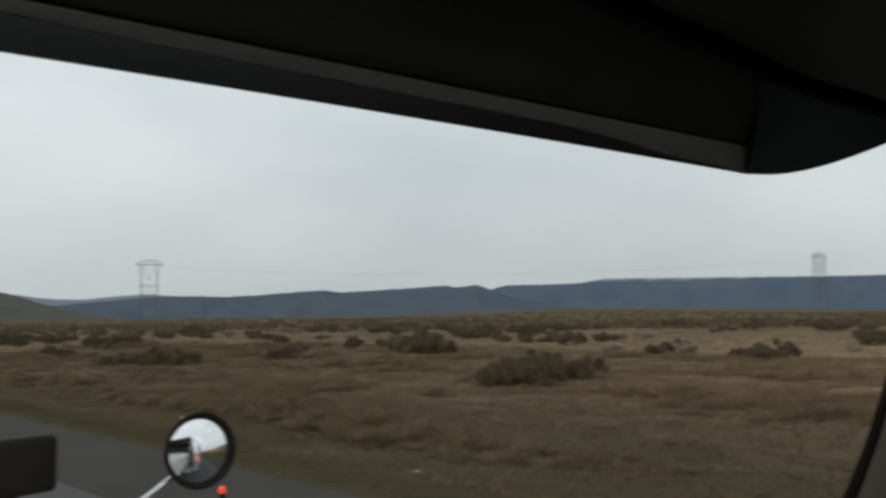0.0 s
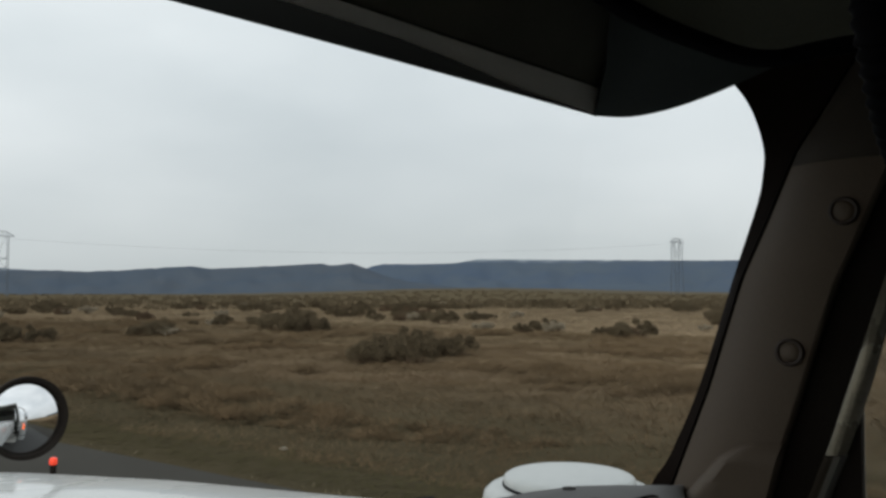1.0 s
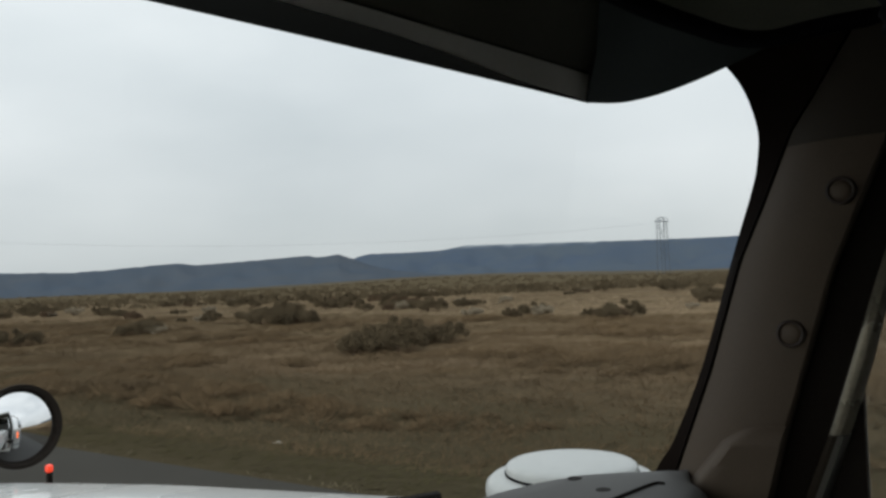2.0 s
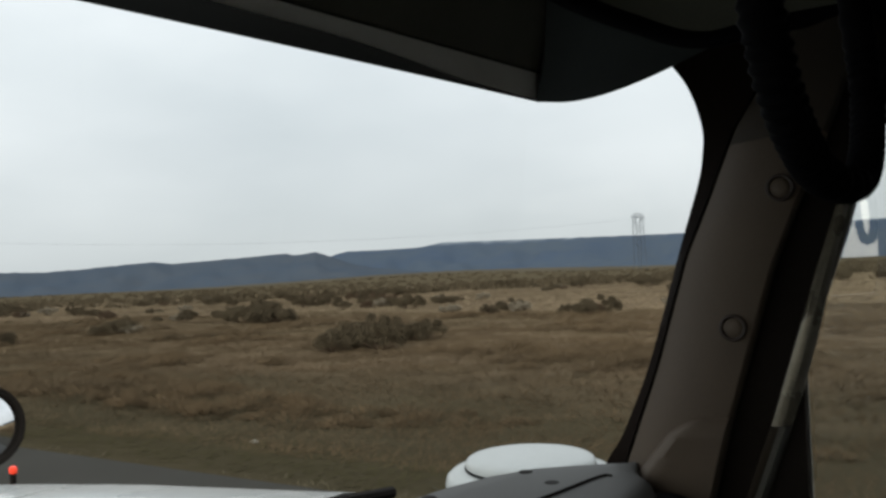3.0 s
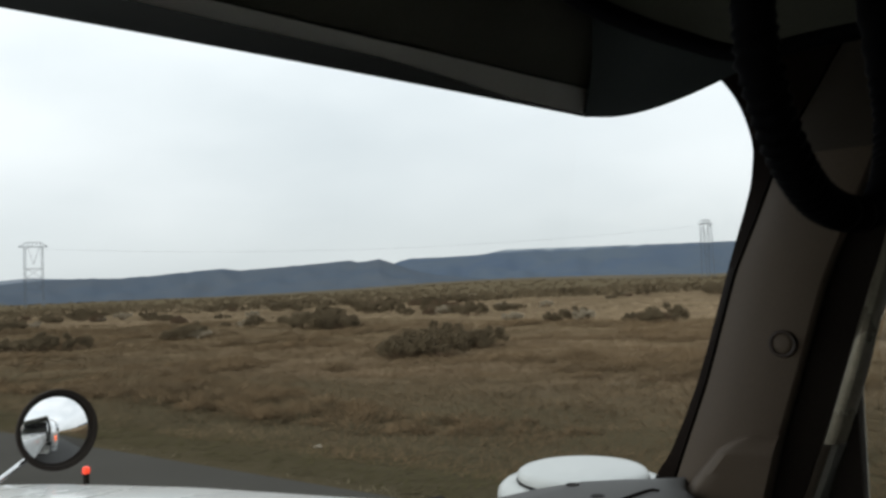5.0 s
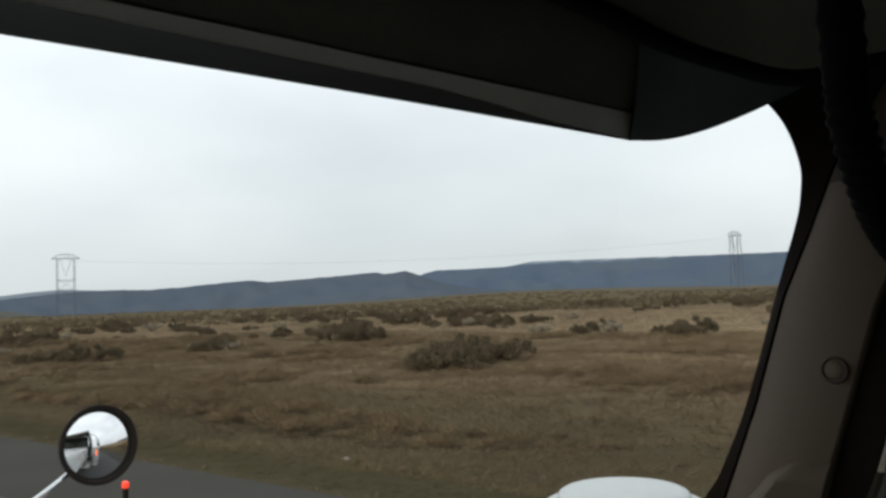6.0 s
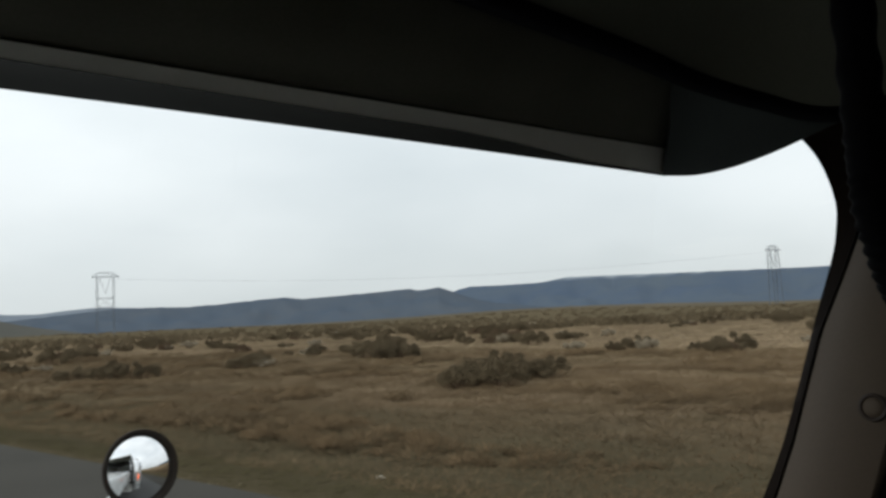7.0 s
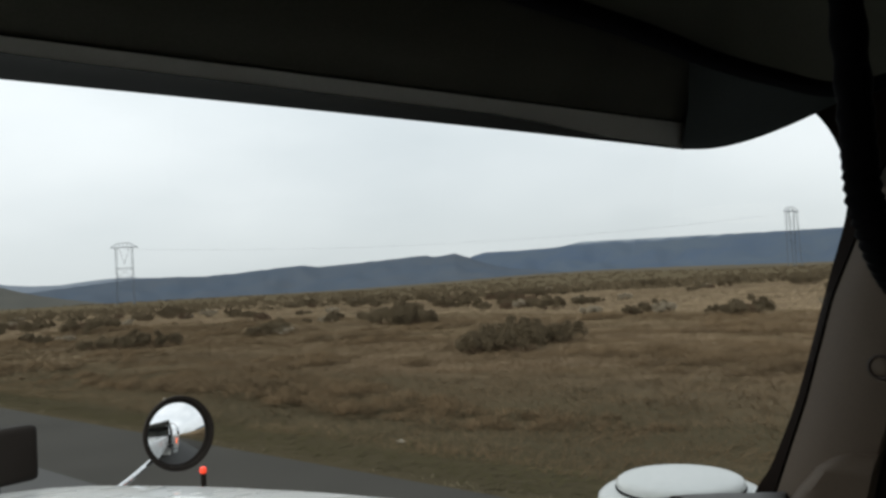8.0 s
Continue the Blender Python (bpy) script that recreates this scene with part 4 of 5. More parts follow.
part("canister", lathe([(0.0, 1.20), (0.13, 1.20), (0.143, 1.23), (0.143, 1.955), (0.152, 1.972), (0.163, 1.987), (0.166, 2.018), (0.163, 2.033), (0.153, 2.042), (0.136, 2.046), (0.0, 2.047)], AC, sides=56), enamel, cleaner)
part("gasket", lathe([(0.118, 2.0455), (0.1270, 2.046), (0.1280, 2.0485), (0.1270, 2.051), (0.118, 2.0515)], AC, sides=56), rubber, cleaner, "dark gasket under the lid")
part("lid", lathe([(0.1255, 2.0505), (0.1255, 2.058), (0.1235, 2.0625), (0.118, 2.066), (0.105, 2.068), (0.06, 2.069), (0.0, 2.0695)], AC, sides=56), enamel, cleaner, "raised white lid")
for z in (1.4, 1.75):
    part("strap", lathe([(0.144, z), (0.148, z + 0.004), (0.148, z + 0.036), (0.144, z + 0.04)], AC, sides=40), chrome, cleaner, "chrome strap")
part("bracket", box((1.15, 0.54, 1.5), (1.44, 0.62, 1.56), 0.006), black_plastic, cleaner)
part("marker_lamp", box((1.548, 0.736, 1.68), (1.588, 0.769, 1.92), 0.010), amber_lens, cleaner, "lit amber marker lamp")

# ---- fender mirror ----
MC = Vector((1.441, 2.138, 2.063))
fmirror = thing("fender_mirror", "round convex fender mirror with a black rim on a chrome rod", "mirror", at=(1.22, 2.24, 1.90))
to_eye = (Vector((0.05, -0.02, 2.44)) - MC).normalized()
facing = (to_eye + Vector((0.14, -1.0, -0.06)).normalized()).normalized()
facing = (facing + 0.085 * Vector((0.84, -0.54, 0)) + Vector((0, 0, 0.05))).normalized()
shell = part("housing", lathe([(0.0, -0.05), (0.05, -0.047), (0.091, -0.032), (0.109, -0.010), (0.1140, 0.003), (0.1132, 0.010), (0.107, 0.011), (0.1015, 0.008), (0.100, -0.005)], MC, facing, 48), black_plastic, fmirror, "black rim and shell")
RC = 0.20
part("mirror_glass", lathe([(r, 0.024 - RC + math.sqrt(RC * RC - r * r)) for r in (0.1005, 0.09, 0.07, 0.05, 0.03, 0.015, 0.0)], MC, facing, 48), mirror_face, shell, "convex mirror glass")
part("rod", tube([MC - facing * 0.04, MC - facing * 0.05 + Vector((-0.03, 0.0, -0.05)), (1.30, 2.17, 1.955), (1.17, 2.22, 1.87), (1.12, 2.24, 1.82)], 0.008, 10), chrome, fmirror, "chrome rod")

lamp = thing("fender_marker_lamp", "small glowing red marker lamp on the fender", "marker lamp", at=(1.595, 2.242, 1.68))
part("stem", tube([(1.595, 2.242, 1.66), (1.595, 2.242, 1.897)], 0.009, 10), black_plastic, lamp)
part("lens", lathe([(0.0, -0.010), (0.008, -0.009), (0.0105, -0.006), (0.011, 0.0), (0.0105, 0.008), (0.007, 0.012), (0.0, 0.013)], (1.595, 2.242, 1.906), (0, 0, 1), 20), red_lens, lamp, "lit red lens")

# black box at the hood's front corner
hbox = thing("hood_mirror_box", "black rectangular mirror housing on the hood", "mirror", at=(1.02, 2.45, 1.9))
part("housing", box((0.82, 2.43, 1.955), (1.156, 2.50, 2.122), 0.022, 3), black_plastic, hbox)
part("foot", box((0.95, 2.45, 1.89), (1.05, 2.48, 1.958), 0.006), black_plastic, hbox)

# ---- door mirror outside the passenger window ----
dm = thing("door_mirror", "tall chrome door mirror on steel tubes with black cables", "mirror", at=(1.75, -0.2, 2.1))
nrm = Vector((-0.42, -0.907, 0)).normalized()
wide = Vector((nrm.y * -1, nrm.x, 0)) * 1.0
base = Vector((1.735, -0.190, 0))


def dm_box(u0, u1, w0, w1, z0, z1, bevel):
    bm = box((u0, w0, z0), (u1, w1, z1), bevel)
    for v in bm.verts:
        q = base + wide * v.co.x - nrm * v.co.y
        v.co = Vector((q.x, q.y, v.co.z))
    bmesh.ops.recalc_face_normals(bm, faces=bm.faces[:])
    return bm


dm_shell = part("housing", dm_box(0.0, 0.20, -0.012, 0.065, 2.105, 2.588, 0.014), chrome, dm, "chrome housing")
part("mirror_glass", dm_box(0.018, 0.182, -0.0155, -0.0125, 2.125, 2.570, 0.0), mirror_face, dm_shell, "flat mirror glass")
part("glass_bead", dm_box(0.010, 0.018, -0.018, -0.0122, 2.118, 2.577, 0.002), rubber, dm_shell, "black glass bead")
for z0, z1 in ((2.118, 2.126), (2.569, 2.577)):
    part("glass_bead", dm_box(0.018, 0.190, -0.018, -0.0122, z0, z1, 0.002), rubber, dm_shell, "black glass bead")
part("glass_bead", dm_box(0.182, 0.190, -0.018, -0.0122, 2.1265, 2.5685, 0.002), rubber, dm_shell, "black glass bead")
part("strut", tube([(1.745, -0.152, 2.78), (1.748, -0.160, 2.52), (1.760, -0.182, 2.34), (1.766, -0.195, 2.08)], 0.018, 14), grey_tube, dm, "dull steel strut")
part("side_tube", tube([(1.75, -0.128, 2.66), (1.75, -0.132, 2.54)], 0.013, 12), grey_tube, dm, "thin steel tube")
part("top_arm", tube([(1.352, 0.10, 2.885), (1.50, 0.03, 2.87), (1.64, -0.04, 2.815), (1.72, -0.09, 2.76), (1.745, -0.16, 2.69), (1.755, -0.235, 2.615), (1.77, -0.28, 2.60)], 0.026, 14), grey_tube, dm, "bent steel arm")
part("cross_tube", tube([(1.75, -0.175, 2.69), (1.752, -0.21, 2.70), (1.754, -0.225, 2.705)], 0.008, 10), grey_tube, dm)
part("clamp_tube", tube([(1.752, -0.222, 2.704), (1.756, -0.31, 2.735)], 0.015, 12), grey_tube, dm, "clamped steel tube")
part("clamp", tube([(1.752, -0.226, 2.706), (1.753, -0.233, 2.708)], 0.019, 12), black_plastic, dm, "dark clamp ring")
part("bolt", tube([(1.75, -0.245, 2.605), (1.75, -0.245, 2.648)], 0.006, 8), grey_tube, dm)
part("pin", tube([(1.74, -0.118, 2.578), (1.74, -0.155, 2.582)], 0.005, 8), grey_tube, dm)
part("connector", tube([(1.742, -0.131, 2.582), (1.742, -0.133, 2.53)], 0.013, 10), black_plastic, dm, "black cable connector")
for dy in (0.0, -0.014):
    part("cable", tube(smooth_path([(1.74, -0.130 + dy, 2.545), (1.74, -0.132 + dy, 2.50), (1.735, -0.142 + dy, 2.46), (1.73, -0.162 + dy * 0.5, 2.43)], 8), 0.0045, 8), black_plastic, dm, "black cable")
part("long_cable", tube(smooth_path([(1.728, -0.160, 2.44), (1.724, -0.150, 2.415), (1.724, -0.1505, 2.36), (1.724, -0.146, 2.25), (1.724, -0.148, 2.18), (1.728, -0.162, 2.12), (1.733, -0.168, 2.09)], 8), 0.0055, 8), black_plastic, dm, "black cable")
for z in (2.318, 2.176):
    part("cable_tie", tube([(1.722, -0.137, z), (1.722, -0.163, z)], 0.003, 6), black_plastic, dm)
part("low_brace", tube(smooth_path([(1.350, 0.28, 1.66), (1.47, 0.21, 1.75), (1.60, 0.10, 1.86), (1.70, -0.02, 1.95), (1.745, -0.115, 2.025), (1.75, -0.150, 2.07), (1.75, -0.160, 2.13)], 8), 0.0125, 12), white_tube, dm, "white lower brace")
part("low_brace", tube(smooth_path([(1.350, 0.20, 1.64), (1.49, 0.13, 1.75), (1.62, 0.02, 1.87), (1.71, -0.10, 1.985), (1.745, -0.165, 2.06), (1.75, -0.18, 2.09)], 8), 0.0150, 12), white_tube, dm, "white lower brace")
part("low_brace", tube(smooth_path([(1.350, -0.05, 1.69), (1.44, -0.08, 1.78), (1.58, -0.13, 1.91), (1.70, -0.185, 2.02), (1.75, -0.21, 2.08)], 8), 0.012, 12), white_tube, dm, "white lower brace")
part("brace_band", tube([(1.712, -0.052, 1.962), (1.722, -0.066, 1.974)], 0.0145, 12), grey_tube, dm, "dull clamp band")
part("foot_block", box((1.725, -0.215, 2.060), (1.765, -0.172, 2.10), 0.008), grey_tube, dm)
part("clamp_plate", box((1.700, -0.185, 2.000), (1.712, -0.140, 2.050), 0.004), black_plastic, dm, "dark clamp plate")
part("drop_cable", tube(smooth_path([(1.735, -0.200, 2.090), (1.728, -0.215, 2.040), (1.722, -0.222, 1.980), (1.705, -0.228, 1.900), (1.66, -0.22, 1.82)], 8), 0.0055, 8), black_plastic, dm, "black cable")
part("wing_bolt", tube([(1.70, -0.12, 2.02), (1.70, -0.155, 2.005)], 0.010, 8), grey_tube, dm)

# ---- grab loop hanging from the roof ----
loop = thing("grab_loop", "thick black ribbed grab loop hanging from the headliner", "grab loop", at=(0.526, 0.018, 2.868))
LOOP = smooth_path([(0.4729, 0.027, 2.868), (0.4585, 0.0241, 2.7524), (0.4428, 0.0203, 2.6291), (0.4286, 0.0168, 2.5176), (0.432, 0.0152, 2.496), (0.4422, 0.0124, 2.4764), (0.4593, 0.0086, 2.461), (0.4836, 0.0039, 2.451), (0.5224, -0.0031, 2.4475), (0.5614, -0.0096, 2.451), (0.5857, -0.0133, 2.461), (0.6031, -0.0155, 2.4764), (0.6139, -0.0164, 2.496), (0.6175, -0.0159, 2.5176), (0.6054, -0.0078, 2.6291), (0.5917, 0.0009, 2.7524), (0.5788, 0.0087, 2.868)], 26)
part("grip", tube(LOOP, lambda s: 0.0085 + 0.0007 * math.sin(2 * math.pi * s / 0.0059), 14), rubber, loop)
for p in (LOOP[0], LOOP[-1]):
    part("mount", lathe([(0.0, -0.016), (0.014, -0.015), (0.018, -0.008), (0.019, 0.002), (0.0, 0.002)], p, (0, 0, 1), 18), black_plastic, loop, "black round mount")

# ---- roadside things ----
def route_sign(at, heading):
    """Interstate shield with a direction plate on a wooden post."""
    sign = thing("route_sign", "blue and red interstate shield 90 under a blue west plate", "road sign", at=at)
    turn = Matrix.Rotation(heading, 3, "Z")

    def place(bm):
        for v in bm.verts:
            v.co = turn @ v.co + Vector(at)
        bmesh.ops.recalc_face_normals(bm, faces=bm.faces[:])
        return bm

    def plate(outline, y0, y1):
        bm = solid([[(x, y, z) for x, z in outline] for y in (y0, y1)])
        return bm

    zb = 2.02
    shield = [(0.0, 0.0), (0.16, 0.06), (0.30, 0.17), (0.40, 0.31), (0.452, 0.47), (0.45, 0.62), (0.42, 0.74), (0.40, 0.80), (0.41, 0.86), (0.30, 0.90), (0.18, 0.885), (0.0, 0.915)]
    full = [(x, zb + z) for x, z in shield] + [(-x, zb + z) for x, z in shield[-2:0:-1]]
    inner = [(x * 0.95, zb + 0.03 + z * 0.94) for x, z in full_local(shield)]
    part("backing", place(plate(full, 0.0, 0.012)), sign_white, sign, "white shield border", smooth=False)
    low = [(x, z) for x, z in inner if z < zb + 0.665]
    top = max(z for x, z in low)
    low = [(x, z) for x, z in inner if z <= top]
    part("blue_field", place(plate(low, -0.006, -0.001)), sign_blue, sign, "blue field", smooth=False)
    high = [(x, z) for x, z in inner if z > top]
    part("red_field", place(plate(high, -0.006, -0.001)), sign_red, sign, "red top band", smooth=False)
    part("direction_plate", place(box((-0.33, -0.006, zb + 0.98), (0.33, 0.006, zb + 1.36), 0.002)), sign_navy, sign, "dark blue plate", smooth=False)
    part("post", place(box((-0.05, 0.013, -0.3), (0.05, 0.10, zb + 1.3), 0.008)), post_wood, sign, "weathered wooden post", smooth=False)
    for name, text, size, z, w in (("number", "90", 0.44, zb + 0.235, 0.03), ("word", "WEST", 0.22, zb + 1.09, 0.01)):
        cu = bpy.data.curves.new(name, "FONT")
        cu.body, cu.size, cu.align_x, cu.extrude, cu.offset = text, size, "CENTER", 0.002, w * 0.35
        tmp = bpy.data.objects.new(name, cu)
        scene.collection.objects.link(tmp)
        bpy.context.view_layer.update()
        me = bpy.data.meshes.new_from_object(tmp.evaluated_get(bpy.context.evaluated_depsgraph_get()))
        bpy.data.objects.remove(tmp)
        bm = bmesh.new()
        bm.from_mesh(me)
        for v in bm.verts:
            v.co = Vector((v.co.x, -0.0085 - v.co.z, v.co.y + z))
        part(name, place(bm), sign_white, sign, "white lettering", smooth=False)
    return sign


def full_local(shield):
    return [(x, z) for x, z in shield] + [(-x, z) for x, z in shield[-2:0:-1]]


route_sign((12.2, 12.2 / math.tan(radians(82.0)), -0.1), radians(0))


def pylon(at, heading, width, height, label):
    """Lattice transmission tower of two legs with cross bracing and a flat head."""
    ob = thing("transmission_tower", label, "pylon", group="transmission towers", at=at)
    turn = Matrix.Rotation(heading, 3, "Z")

    def bar(bm, a, b, r):
        add_tube(bm, [turn @ Vector(a) + Vector(at), turn @ Vector(b) + Vector(at)], r, 5)

    w, h, r = width / 2, height, 0.13
    for s in (-1, 1):
        bm = bmesh.new()
        for dx in (-0.09, 0.09):
            for dy in (-1.6, 1.6):
                bar(bm, (s * w * (0.86 + dx), dy * 1.4, -1), (s * w * (0.80 + dx), dy * 0.5, h * 0.93), r)
        for k in range(10):
            z0, z1 = h * 0.093 * k, h * 0.093 * (k + 1)
            g = 0.09 if k % 2 else -0.09
            bar(bm, (s * w * (0.85 + g), -2.0, z0), (s * w * (0.85 - g), -1.6, z1), r * 0.7)
            bar(bm, (s * w * (0.85 - g), 2.0, z0), (s * w * (0.85 + g), 1.6, z1), r * 0.7)
        part("leg", bm, lattice, ob)
    bm = bmesh.new()
    for z in (0.28, 0.42, 0.45, 0.58, 0.60):
        bar(bm, (-w * 0.8, 0, h * z), (w * 0.8, 0, h * z), r)
    for z0, z1 in ((0.30, 0.46), (0.46, 0.60)):
        bar(bm, (-w * 0.7, 0, h * z0), (w * 0.7, 0, h * z1), r * 0.8)
        bar(bm, (w * 0.7, 0, h * z0), (-w * 0.7, 0, h * z1), r * 0.8)
    bar(bm, (-w * 0.55, 0, h * 0.93), (0, 0, h * 0.66), r)
    bar(bm, (w * 0.55, 0, h * 0.93), (0, 0, h * 0.66), r)
    part("bracing", bm, lattice, ob)
    bm = bmesh.new()
    for dy in (-1.0, 1.0):
        bar(bm, (-w * 1.38, dy, h * 0.93), (w * 1.38, dy, h * 0.93), r * 1.6)
        bar(bm, (-w * 0.6, dy, h), (w * 0.6, dy, h), r)
        bar(bm, (-w * 1.38, dy, h * 0.93), (-w * 0.6, dy, h), r)
        bar(bm, (w * 1.38, dy, h * 0.93), (w * 0.6, dy, h), r)
    for k in range(9):
        x0 = -w * 0.8 + w * 0.2 * k
        bar(bm, (x0, 0, h * 0.93), (x0 + w * 0.1 * (1 if k % 2 else -1), 0, h * 0.995), r * 0.7)
    part("crossarm", bm, lattice, ob)
    return ob


def bearing(az, d, z=0.0):
    return (d * math.sin(radians(az)), d * math.cos(radians(az)), z)


PA, PB = bearing(75.5, 650, 0), bearing(30.4, 640, 0)
pylon(PB, radians(-30.4), 13.6, 46.0, "grey lattice transmission tower seen broadside on the plain")
pylon(PA, radians(-75.5 + 62), 14.0, 44.5, "grey lattice transmission tower seen nearly edge-on")
for off in (-7.0, 0.0, 7.0):
    a = Vector(PB) + Matrix.Rotation(radians(-30.4), 3, "Z") @ Vector((off, 0, 41.5))
    b = Vector(PA) + Vector((off * 0.4, off * 0.9, 40.5))
    pts = []
    for k in range(41):
        f = k / 40
        p = a.lerp(b, f)
        p.z -= 9.0 * 4 * f * (1 - f)
        pts.append(p)
    tagged(part("power_line", tube(pts, 0.016, 5), lattice), "thin grey power line between the towers", "power line", group="power lines")

post = thing("delineator_post", "thin dark roadside delineator post with a pale tip", "marker post", at=(7.75, 12.1, 0))
DP = Vector((7.75, 12.1, 0))
part("shaft", box(DP + Vector((-0.024, -0.012, -0.3)), DP + Vector((0.024, 0.012, 0.70)), 0.004), black_plastic, post)
part("reflector", box(DP + Vector((-0.024, -0.016, 0.702)), DP + Vector((0.024, 0.012, 0.83)), 0.004), pale_rock, post, "pale reflector tip")


# ---- plants ----
def blob_points(rng, n, spread, height):
    out = []
    for _ in range(n):
        a, r = rng.uniform(0, 2 * math.pi), spread * math.sqrt(rng.random())
        top = height * (0.55 + 0.45 * (1 - (r / spread) ** 2))
        out.append(Vector((r * math.cos(a), r * math.sin(a) * 0.8, rng.uniform(0.35, 1.0) * top)))
    return out


def bush_mesh(seed, spread, height, clumps, leaves, size):
    """Stems and a crown of many small leaves in uneven clumps, as two meshes."""
    rng = random.Random(seed)
    centres = blob_points(rng, clumps, spread, height)
    stems = bmesh.new()
    for c in centres[: clumps]:
        foot = Vector((c.x * 0.25, c.y * 0.25, -0.05))
        mid = foot.lerp(c, 0.5) + Vector((rng.uniform(-0.05, 0.05), rng.uniform(-0.05, 0.05), 0.03))
        add_tube(stems, [foot, mid, c], lambda s: max(0.004, 0.018 - 0.012 * s), 4)
    verts, faces, normals = [], [], []
    for c in centres:
        rad = rng.uniform(0.16, 0.30) * spread * 0.9
        for _ in range(leaves):
            v = Vector((rng.gauss(0, 1), rng.gauss(0, 1), rng.gauss(0, 0.8)))
            v = v.normalized() * rad * (0.45 + 0.6 * rng.random())
            p = c + v
            if p.z < 0.02:
                p.z = 0.02 + 0.1 * rng.random()
            up = Vector((rng.gauss(0, 0.5), rng.gauss(0, 0.5), 1)).normalized() * size * rng.uniform(0.7, 1.6)
            sd = Vector((rng.gauss(0, 1), rng.gauss(0, 1), rng.gauss(0, 0.3))).normalized() * size * rng.uniform(0.25, 0.5)
            i = len(verts)
            verts += [p - sd, p + sd, p + up + sd * 0.4, p + up - sd * 0.4]
            out = (v.normalized() + 0.6 * p.normalized() + Vector((0, 0, 0.35))).normalized()
            faces.append((i, i + 1, i + 2, i + 3) if sd.cross(up).dot(out) > 0 else (i + 1, i, i + 3, i + 2))
            normals += [tuple(out)] * 4
    me = bpy.data.meshes.new("crown")
    me.from_pydata([tuple(v) for v in verts], [], faces)
    me.attributes.new("custom_normal", "FLOAT_VECTOR", "POINT").data.foreach_set("vector", np.array(normals, dtype=np.float32).reshape(-1))
    return stems, me


def make_bush(seed, spread, height, clumps, leaves, size, name, label, leaf_mat):
    ob = thing(name, label, "shrub", group="desert shrubs")
    stems, me = bush_mesh(seed, spread, height, clumps, leaves, size)
    part("stems", stems, twig, ob, "dry brown stems")
    me.materials.append(leaf_mat)
    crown = new("crown", me)
    crown.parent = ob
    return ob


rng = random.Random(5)
protos = [make_bush(11, 1.0, 0.95, 18, 240, 0.055, "sagebrush", "grey-olive rounded sagebrush in dry grass", sage),
          make_bush(12, 1.25, 0.85, 22, 220, 0.055, "sagebrush", "grey-olive spreading sagebrush in dry grass", sage),
          make_bush(13, 0.7, 0.6, 12, 220, 0.048, "sagebrush", "small grey-olive sagebrush in dry grass", sage),
          make_bush(14, 0.8, 0.55, 14, 200, 0.05, "dry_bush", "low brown dry bush in tan grass", twig),
          make_bush(15, 0.75, 0.5, 13, 200, 0.048, "pale_bush", "pale straw-coloured dry bush in tan grass", pale_twig)]


def bush_spot(az, d):
    x, y = d * math.sin(radians(az)), d * math.cos(radians(az))
    return x, y, ground_height(x, y)


spots = []
for _ in range(30):  # loose patches in the middle distance
    az0, d0 = rng.uniform(18, 102), 48 + 82 * rng.random() ** 0.9
    for _ in range(rng.randint(1, 5)):
        az, d = az0 + rng.gauss(0, 110 / d0), d0 + rng.gauss(0, 4.0)
        x, y, z = bush_spot(az, d)
        if lateral(x, y) > 18:
            spots.append((x, y, z, rng.uniform(0.7, 1.5)))
for _ in range(26):
    az0, d0 = rng.uniform(18, 100), rng.uniform(85, 170)
    for _ in range(rng.randint(2, 5)):
        x, y, z = bush_spot(az0 + rng.gauss(0, 1.8), d0 + rng.gauss(0, 6))
        spots.append((x, y, z, rng.uniform(0.9, 1.7)))
for az0, d0, n_, big in ((56.0, 31, 9, 1.15), (71.5, 47, 5, 1.15), (39.0, 52, 4, 1.1), (49.5, 55, 4, 1.2), (65.0, 50, 5, 1.1), (31.0, 50, 4, 1.2)):  # larger patches
    for _ in range(n_):
        x, y, z = bush_spot(az0 + rng.gauss(0, 60 / d0), d0 + rng.gauss(0, 1.4))
        spots.append((x, y, z, big * rng.uniform(0.75, 1.15)))
for k, (x, y, z, s) in enumerate(spots):
    src = protos[rng.choice((0, 0, 1, 1, 1, 2, 2, 3, 4))]
    m = Matrix.LocRotScale((x, y, z), Euler((0, 0, rng.uniform(0, 6.28))), None)
    if k < 5:
        src = protos[k]
        src.location, src.rotation_euler = (x, y, z), (0, 0, rng.uniform(0, 6.28))
        src.scale = (s, s, s * rng.uniform(0.85, 1.1))
    else:
        c = copy_thing(src, m)
        c.scale = (s, s, s * rng.uniform(0.85, 1.1))


